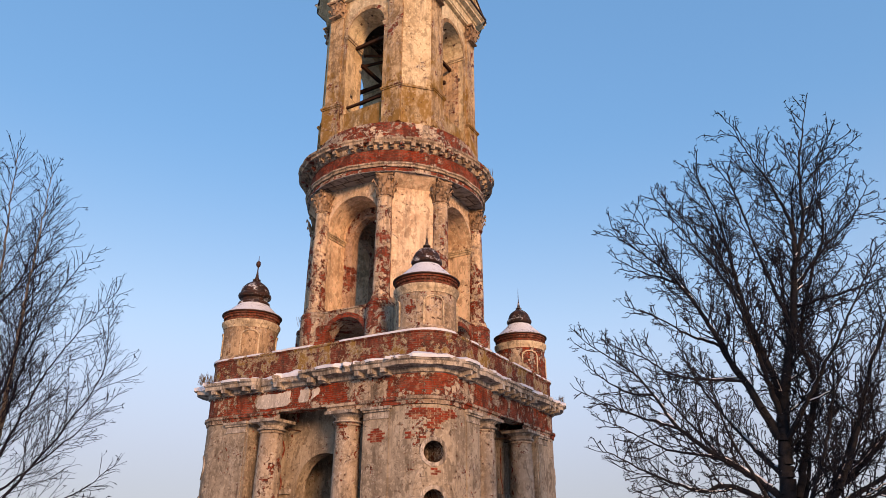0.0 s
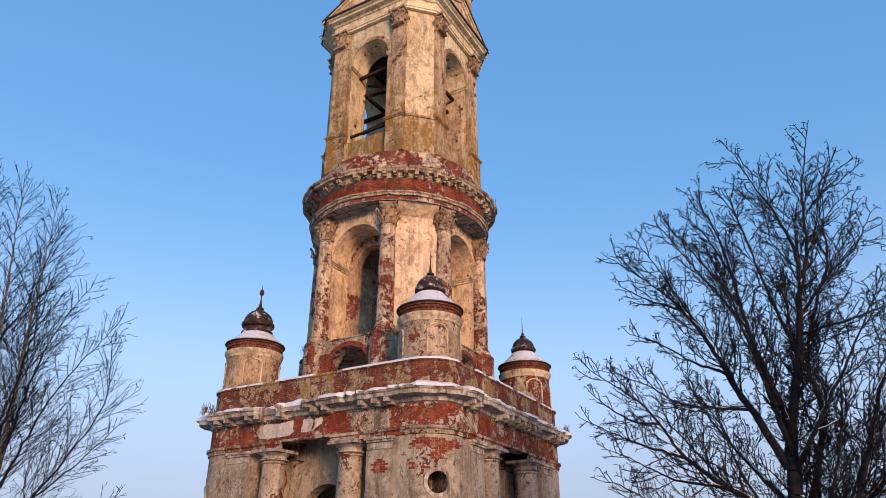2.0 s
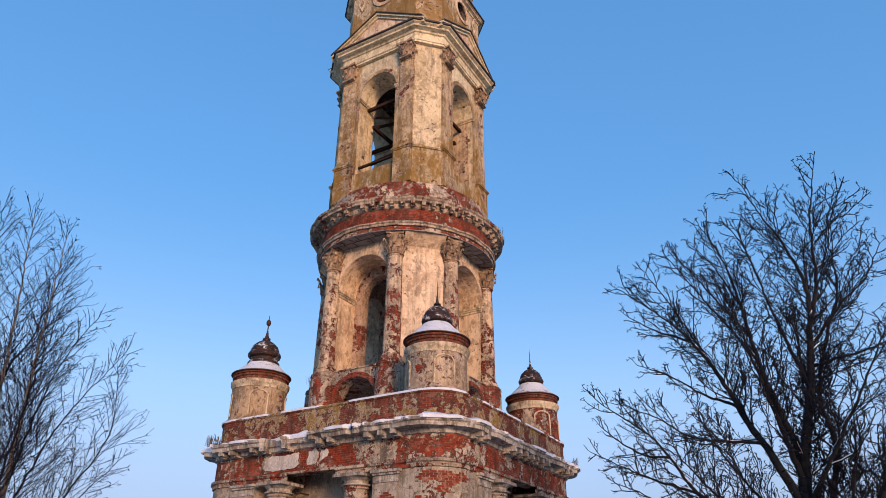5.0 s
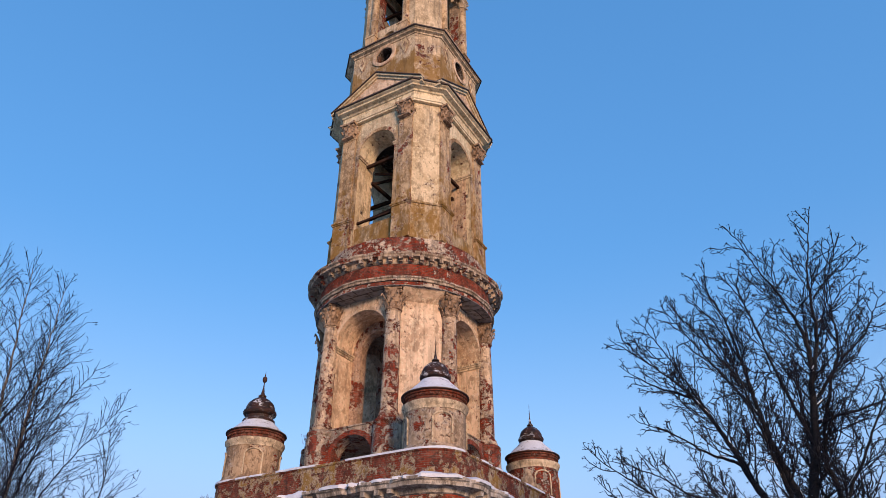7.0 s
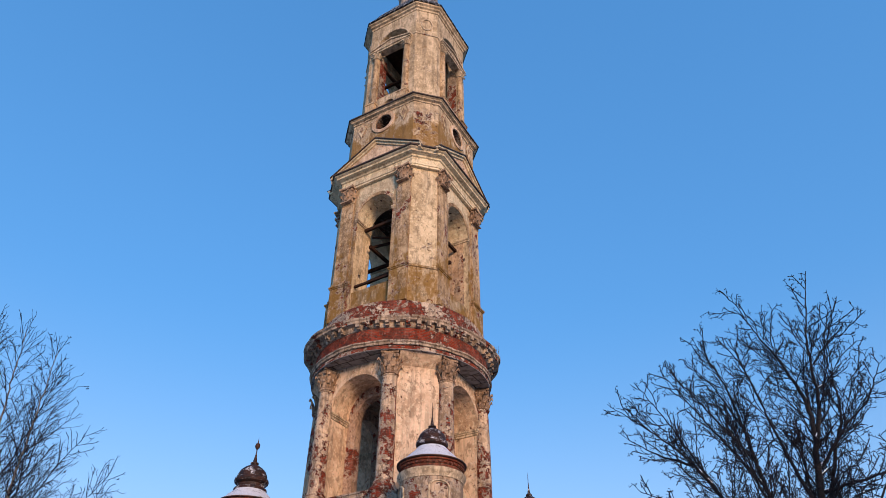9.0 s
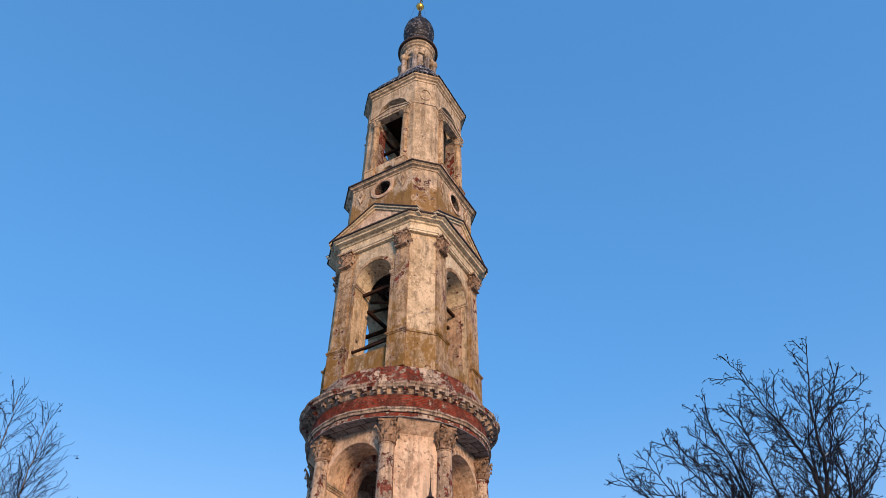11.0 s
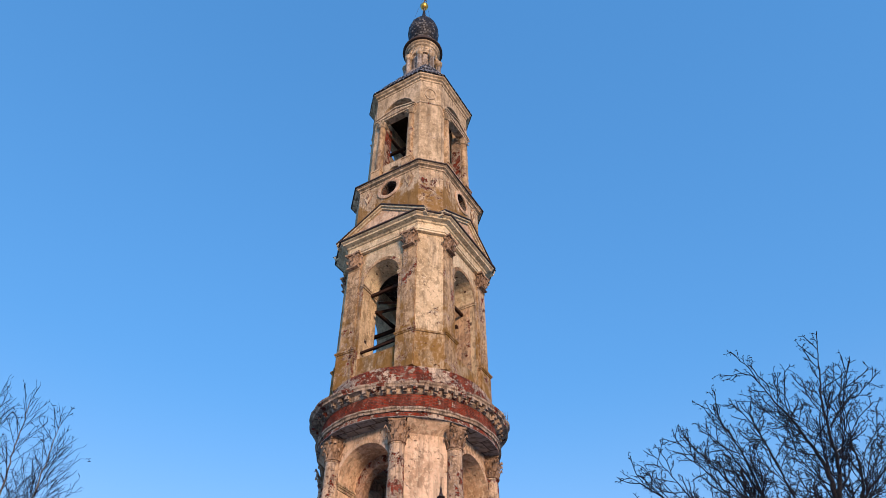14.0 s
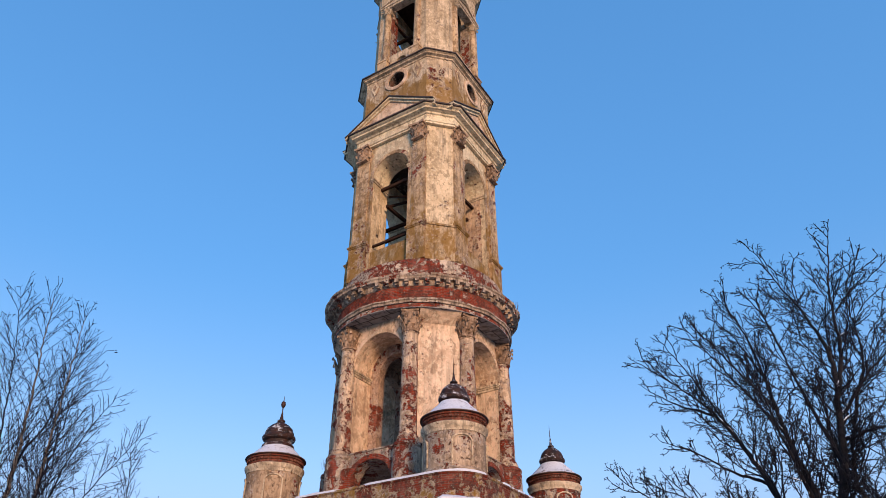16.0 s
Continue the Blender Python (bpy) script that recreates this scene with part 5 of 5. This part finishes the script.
def bare_tree(name, m, label, bark, twig_bark, seed, limbs, first, habit, snow_from, curl, thick):
    """A leafless tree: main limbs as (radius at foot, radius at tip, clear length, points), then shoots on them."""
    g = random.Random(seed)
    tree = empty(name, m)
    tagged(tree, label, "tree")
    fine, tips, snow_s = [], [], []
    gap, spread, reach, longest = first
    for k, (r0, r1, clear, pts) in enumerate(limbs):
        line = limb_line(pts, 0.16, 0.012, g)
        total = sum((b - a).length for a, b in zip(line, line[1:]))
        segs, far, next_at, side = [], 0.0, clear + gap * g.random(), 1
        for a, b in zip(line, line[1:]):
            u0, u1 = far / total, (far + (b - a).length) / total
            ra, rb = (r1 + (r0 - r1) * (1 - u) ** 1.35 for u in (u0, min(u1, 1.0)))
            segs.append((tuple(a), tuple(b), ra, rb))
            far += (b - a).length
            d = (b - a).normalized()
            if snow_from and rb > snow_from and abs(d.z) < 0.86 and noise.noise(b * 0.8 + Vector((k, 0, 0))) > -0.06:
                o = Vector((0, 0, 1)) - d * d.z
                o.normalize()
                snow_s.append((tuple(a + o * ra * 0.62), tuple(b + o * rb * 0.62), ra * 0.62, rb * 0.62))
            while far > next_at:
                u = min(1.0, far / total)
                across = d.cross(Vector((g.gauss(0, 0.45), g.gauss(0, 1.0), g.gauss(0, 0.45)))).normalized() * side
                side = -side
                w = (d + across * spread * g.uniform(0.7, 1.3)).normalized()
                ln = min(longest, reach * (total * (1.0 - 0.85 * u) + 0.6)) * g.uniform(0.5, 1.2)
                sprout(fine, tips, b.copy(), w, ln, max(min(rb * 0.4, thick), habit[0][6]), 0, habit, g)
                next_at += gap * g.uniform(0.6, 1.4)
        sprout(fine, tips, line[-1].copy(), (line[-1] - line[-2]).normalized(), 0.3, r1, 1, habit, g)
        tube_part("limb" if k else "trunk", segs, 8, bark if r0 > 0.06 else twig_bark, tree)
    # short hooked ends with buds
    for p, d in tips:
        if g.random() < curl:
            for s in range(g.choice((1, 2, 2, 3))):
                w = (d * 0.5 + Vector((g.gauss(0, 0.8), g.gauss(0, 0.8), g.gauss(0, 0.6)))).normalized()
                q = p + w * g.uniform(0.03, 0.075)
                fine.append((tuple(p), tuple(q), 0.005, 0.010)), fine.append((tuple(q), tuple(q + w * 0.02), 0.010, 0.003))
    tube_part("branchwork", fine, 3, twig_bark, tree, kind="stuff")
    if snow_from:
        for p, q, ra, rb in fine:
            if rb > 0.0155 and abs(q[2] - p[2]) < 0.62 * (Vector(q) - Vector(p)).length and noise.noise(Vector(q) * 0.9) > 0.08:
                snow_s.append(((p[0], p[1], p[2] + ra * 0.8), (q[0], q[1], q[2] + rb * 0.8), ra * 0.75, rb * 0.75))
    if snow_s:
        tube_part("branch_snow", snow_s, 6, M_SNOW, tree, "snow lying on the limbs", kind="stuff")
    return tree


def at(az, dist, z=0.0):
    return Vector((math.sin(radians(az)) * dist, math.cos(radians(az)) * dist, z))


AZ_R, AZ_L = 24.8, -33.0
# trunk, leader and limbs of the broad tree, across, deep and up from its foot
BROAD = [
    (0.270, 0.015, 3.0, [(-0.15, 0, -0.1), (-0.03, 0, 1.7), (0.12, 0, 2.75), (0.39, 0, 5.0), (0.92, 0, 6.75), (1.22, 0, 8.2), (1.45, 0, 9.65), (1.2, 0, 11.0), (0.82, 0.1, 12.1), (0.52, 0.1, 13.0)]),
    (0.074, 0.012, 0.3, [(1.26, 0, 8.4), (1.75, 0, 9.9), (1.94, 0, 11.5), (2.2, 0, 12.5), (2.48, 0, 13.5)]),
    (0.106, 0.012, 0.8, [(0.41, 0, 5.2), (-0.06, 0.2, 7.3), (-0.23, 0.3, 8.95), (-0.37, 0.4, 10.3), (-0.65, 0.3, 11.6), (-1.0, 0.3, 12.4)]),
    (0.120, 0.011, 1.0, [(0.16, 0, 4.1), (-0.28, -0.1, 5.3), (-0.67, -0.2, 6.1), (-1.13, -0.3, 7.35), (-1.76, -0.4, 8.55), (-2.38, -0.4, 9.3), (-3.55, -0.5, 10.4)]),
    (0.101, 0.011, 1.2, [(0.0, 0, 2.7), (-0.7, 0.1, 3.3), (-1.33, 0.1, 3.75), (-2.27, 0.2, 4.55), (-2.82, 0.2, 5.5), (-3.33, 0.1, 6.15), (-4.7, 0, 7.3)]),
    (0.087, 0.011, 1.2, [(0.05, 0, 2.4), (-1.14, -0.3, 3.0), (-1.88, -0.4, 2.9), (-3.17, -0.4, 3.4), (-4.0, -0.3, 3.9), (-4.4, -0.3, 4.0)]),
    (0.110, 0.012, 1.6, [(0.1, 0.1, 1.9), (0.5, 0.3, 3.2), (1.21, 0.5, 5.4), (1.15, 0.5, 6.8), (1.68, 0.4, 8.4), (2.24, 0.4, 9.75), (2.35, 0.4, 11.4), (2.8, 0.4, 12.6)]),
    (0.110, 0.012, 1.4, [(0.05, 0, 1.5), (1.04, -0.3, 2.6), (1.75, -0.4, 3.9), (2.48, -0.4, 5.7), (3.11, -0.4, 6.9), (3.71, -0.3, 9.45)]),
    (0.055, 0.011, 0.4, [(1.15, 0, 7.5), (2.12, -0.3, 7.6), (2.82, -0.4, 7.75), (3.6, -0.5, 7.95)]),
    (0.051, 0.010, 0.3, [(1.3, 0, 8.15), (2.25, 0.3, 9.25), (2.97, 0.5, 9.9), (3.55, 0.6, 10.9)]),
    (0.106, 0.012, 1.4, [(0.05, 0, 1.4), (0.9, 0.2, 2.6), (1.94, 0.4, 3.5), (3.18, 0.5, 4.8), (4.14, 0.4, 6.35), (4.84, 0.3, 8.2)]),
    (0.092, 0.011, 1.4, [(0.0, 0, 1.3), (1.1, -0.2, 2.4), (2.39, -0.3, 3.2), (4.0, -0.2, 4.1), (5.12, -0.2, 5.3)]),
    (0.083, 0.011, 1.0, [(0.3, 0, 4.6), (0.0, -0.9, 6.2), (-0.3, -1.5, 7.7), (-0.5, -1.8, 9.2)]),
    (0.083, 0.011, 1.0, [(0.6, 0, 5.6), (0.8, 1.1, 7.0), (1.0, 1.8, 8.6), (0.9, 2.2, 10.2)]),
    (0.078, 0.011, 1.0, [(0.1, 0, 3.2), (-0.9, 0.9, 4.6), (-1.7, 1.6, 6.0), (-2.3, 2.0, 7.6)]),
    (0.078, 0.011, 1.0, [(0.3, 0, 4.0), (1.2, -1.0, 5.3), (2.1, -1.7, 6.6), (2.9, -2.1, 8.0)]),
    (0.046, 0.010, 0.3, [(-0.9, -0.2, 6.6), (-1.7, -0.4, 7.0), (-2.4, -0.6, 7.5), (-3.2, -0.7, 7.9)]),
    (0.046, 0.010, 0.3, [(-0.15, 0.2, 7.9), (-0.9, 0.2, 9.3), (-1.5, 0.1, 10.4), (-2.1, 0, 11.5)]),
    (0.045, 0.010, 0.3, [(-1.13, -0.3, 7.3), (-1.9, -0.2, 9.2), (-2.45, -0.1, 10.4), (-2.8, 0, 11.1)]),
    (0.045, 0.010, 0.3, [(-2.27, 0.2, 4.55), (-3.4, 0.3, 5.0), (-4.4, 0.3, 5.5), (-5.0, 0.3, 5.85)]),
    (0.045, 0.010, 0.3, [(-1.33, 0.1, 3.75), (-2.6, 0.0, 4.0), (-3.7, -0.1, 4.6), (-4.3, -0.2, 4.85)]),
    (0.040, 0.010, 0.2, [(-1.76, -0.4, 8.5), (-2.6, -0.5, 8.9), (-3.3, -0.6, 9.4)]),
    (0.035, 0.010, 0.2, [(-0.3, 0.3, 9.6), (-0.75, 0.2, 10.8), (-1.05, 0.1, 11.3), (-1.3, 0.1, 11.7)]),
    (0.035, 0.010, 0.2, [(0.35, -0.3, 10.0), (0.1, -0.2, 11.2), (-0.1, -0.1, 11.8), (-0.25, 0, 12.1)]),
    (0.045, 0.010, 0.2, [(-0.45, -0.2, 5.6), (-2.0, -0.5, 5.8), (-2.9, -0.6, 6.4), (-3.9, -0.6, 6.9)]),
    (0.040, 0.010, 0.2, [(-1.33, 0.1, 3.75), (-2.2, 0.5, 5.0), (-2.9, 0.7, 5.8), (-3.8, 0.8, 6.3)]),
    (0.040, 0.010, 0.2, [(-2.82, 0.2, 5.5), (-3.5, 0.0, 5.6), (-4.1, -0.1, 6.0), (-4.6, -0.1, 6.5)]),
    (0.060, 0.011, 0.5, [(0.95, 0, 6.9), (0.55, -0.2, 8.7), (0.3, -0.3, 10.2), (0.05, -0.3, 11.7)]),
    (0.050, 0.010, 0.3, [(-0.2, 0.3, 8.6), (-0.9, 0.4, 9.9), (-1.5, 0.4, 11.0), (-1.9, 0.4, 11.7)]),
    (0.075, 0.011, 1.0, [(0.1, 0.1, 1.6), (0.7, 0.5, 3.4), (0.9, 0.9, 5.2), (0.7, 1.2, 7.2)]),
    (0.075, 0.011, 1.0, [(0.1, -0.1, 1.5), (0.9, -0.6, 3.3), (1.5, -0.9, 5.0), (1.8, -1.1, 7.0)]),
    (0.070, 0.011, 1.0, [(0.15, 0, 1.6), (1.3, 0.7, 3.2), (2.1, 1.1, 4.8), (2.6, 1.3, 6.6)]),
    (0.065, 0.011, 0.8, [(0.1, 0, 1.8), (-0.5, -0.7, 3.0), (-1.0, -1.2, 4.3), (-1.3, -1.5, 5.8)]),
    (0.065, 0.011, 0.8, [(0.1, 0, 2.2), (-0.6, 0.9, 3.2), (-1.6, 1.6, 3.9), (-2.7, 2.0, 4.4)]),
    (0.065, 0.011, 0.8, [(0.1, 0, 1.5), (1.4, -0.9, 2.4), (2.6, -1.5, 3.1), (3.6, -1.8, 4.2)]),
    (0.060, 0.011, 0.6, [(0.0, 0, 1.9), (-0.9, -0.7, 2.3), (-2.0, -1.1, 2.5), (-3.2, -1.3, 2.8)]),
]
# step, crook, lift, gap between side shoots, spread, their share of the length, least radius
BROAD_HABIT = [(0.15, 0.16, 0.075, 0.175, 0.9, 0.36, 0.0145), (0.10, 0.22, 0.085, 0.135, 1.05, 0.40, 0.0098), (0.07, 0.28, 0.04, 0.1, 1.0, 0.5, 0.0074)]
bare_tree("bare_broad_tree", Matrix.Translation(at(AZ_R, 20.0)) @ pose(0, 0, 0, 0, 0, -AZ_R), "bare dark broadleaf tree with spreading limbs and patches of snow",
          M_BARK, M_TWIG, 13, BROAD, (0.215, 0.85, 0.38, 1.75), BROAD_HABIT, 0.035, 0.8, 0.030)

BIRCH = [
    (0.11, 0.008, 2.2, [(0.1, 0, -0.1), (0.3, 0, 2.0), (0.32, 0, 3.6), (0.28, 0, 5.1), (0.21, 0, 6.7), (0.16, 0, 8.4), (0.11, 0, 10.1)]),
    (0.11, 0.008, 2.2, [(0.1, 0, 0.3), (-0.1, -0.1, 2.5), (-0.22, -0.1, 4.6), (-0.33, -0.1, 6.4), (-0.46, -0.1, 7.9), (-0.6, -0.1, 9.3), (-0.70, -0.1, 10.4)]),
    (0.036, 0.007, 0.8, [(0.3, 0, 3.4), (0.45, 0.1, 5.1), (0.67, 0.2, 6.55), (1.02, 0.2, 7.6), (1.34, 0.3, 8.3)]),
    (0.036, 0.007, 0.8, [(0.3, 0, 2.6), (0.62, -0.2, 4.1), (1.01, -0.3, 5.35), (1.4, -0.3, 6.15), (1.81, -0.3, 6.85), (2.05, -0.3, 7.3)]),
    (0.036, 0.007, 0.8, [(0.25, 0, 1.8), (0.9, 0.2, 2.9), (1.7, 0.3, 4.3), (2.14, 0.3, 5.4), (2.1, 0.3, 6.3), (2.0, 0.3, 7.0)]),
    (0.032, 0.007, 0.8, [(-0.3, 0, 5.4), (-0.27, 0.2, 6.6), (-0.01, 0.3, 7.3), (0.16, 0.4, 8.35), (0.36, 0.4, 9.8)]),
    (0.040, 0.007, 0.8, [(-0.15, 0, 3.2), (-0.6, 0.1, 5.4), (-0.85, 0.2, 7.35), (-1.13, 0.2, 9.0), (-1.4, 0.2, 10.3)]),
    (0.032, 0.007, 0.6, [(0.3, 0, 2.4), (1.1, 0.5, 3.2), (2.0, 0.6, 4.2), (2.6, 0.6, 5.0)]),
    (0.032, 0.007, 0.6, [(0.2, 0, 1.6), (1.0, -0.4, 2.1), (1.9, -0.6, 2.6), (2.6, -0.6, 3.2)]),
    (0.032, 0.007, 0.6, [(0.2, 0, 1.2), (0.9, 0.5, 1.5), (1.8, 0.8, 1.9), (2.6, 0.8, 2.5)]),
    (0.036, 0.007, 0.8, [(-0.1, 0, 2.4), (-0.8, -0.3, 4.2), (-1.4, -0.5, 6.0), (-1.9, -0.6, 8.0)]),
    (0.036, 0.007, 0.8, [(-0.05, 0, 1.8), (-1.0, 0.2, 3.2), (-1.9, 0.4, 4.9), (-2.6, 0.4, 6.6)]),
    (0.036, 0.007, 0.8, [(0.1, 0, 2.8), (0.2, -1.0, 4.4), (0.3, -1.6, 6.2), (0.4, -1.9, 7.8)]),
    (0.036, 0.007, 0.8, [(0.1, 0, 3.0), (0.1, 1.0, 4.6), (0.3, 1.7, 6.4), (0.2, 2.0, 8.2)]),
]
BIRCH_HABIT = [(0.18, 0.06, 0.030, 0.15, 0.75, 0.40, 0.0070), (0.14, 0.075, 0.025, 0.24, 0.8, 0.40, 0.0046), (0.11, 0.09, 0.01, 0.12, 0.7, 0.4, 0.0042)]
bare_tree("bare_birch_tree", Matrix.Translation(at(AZ_L, 18.0)) @ pose(0, 0, 0, 0, 0, -AZ_L), "bare young birch with pale stems and fine ascending twigs",
          M_BIRCH, M_BTWIG, 21, BIRCH, (0.105, 0.66, 0.30, 1.35), BIRCH_HABIT, 0, 0.12, 0.010)
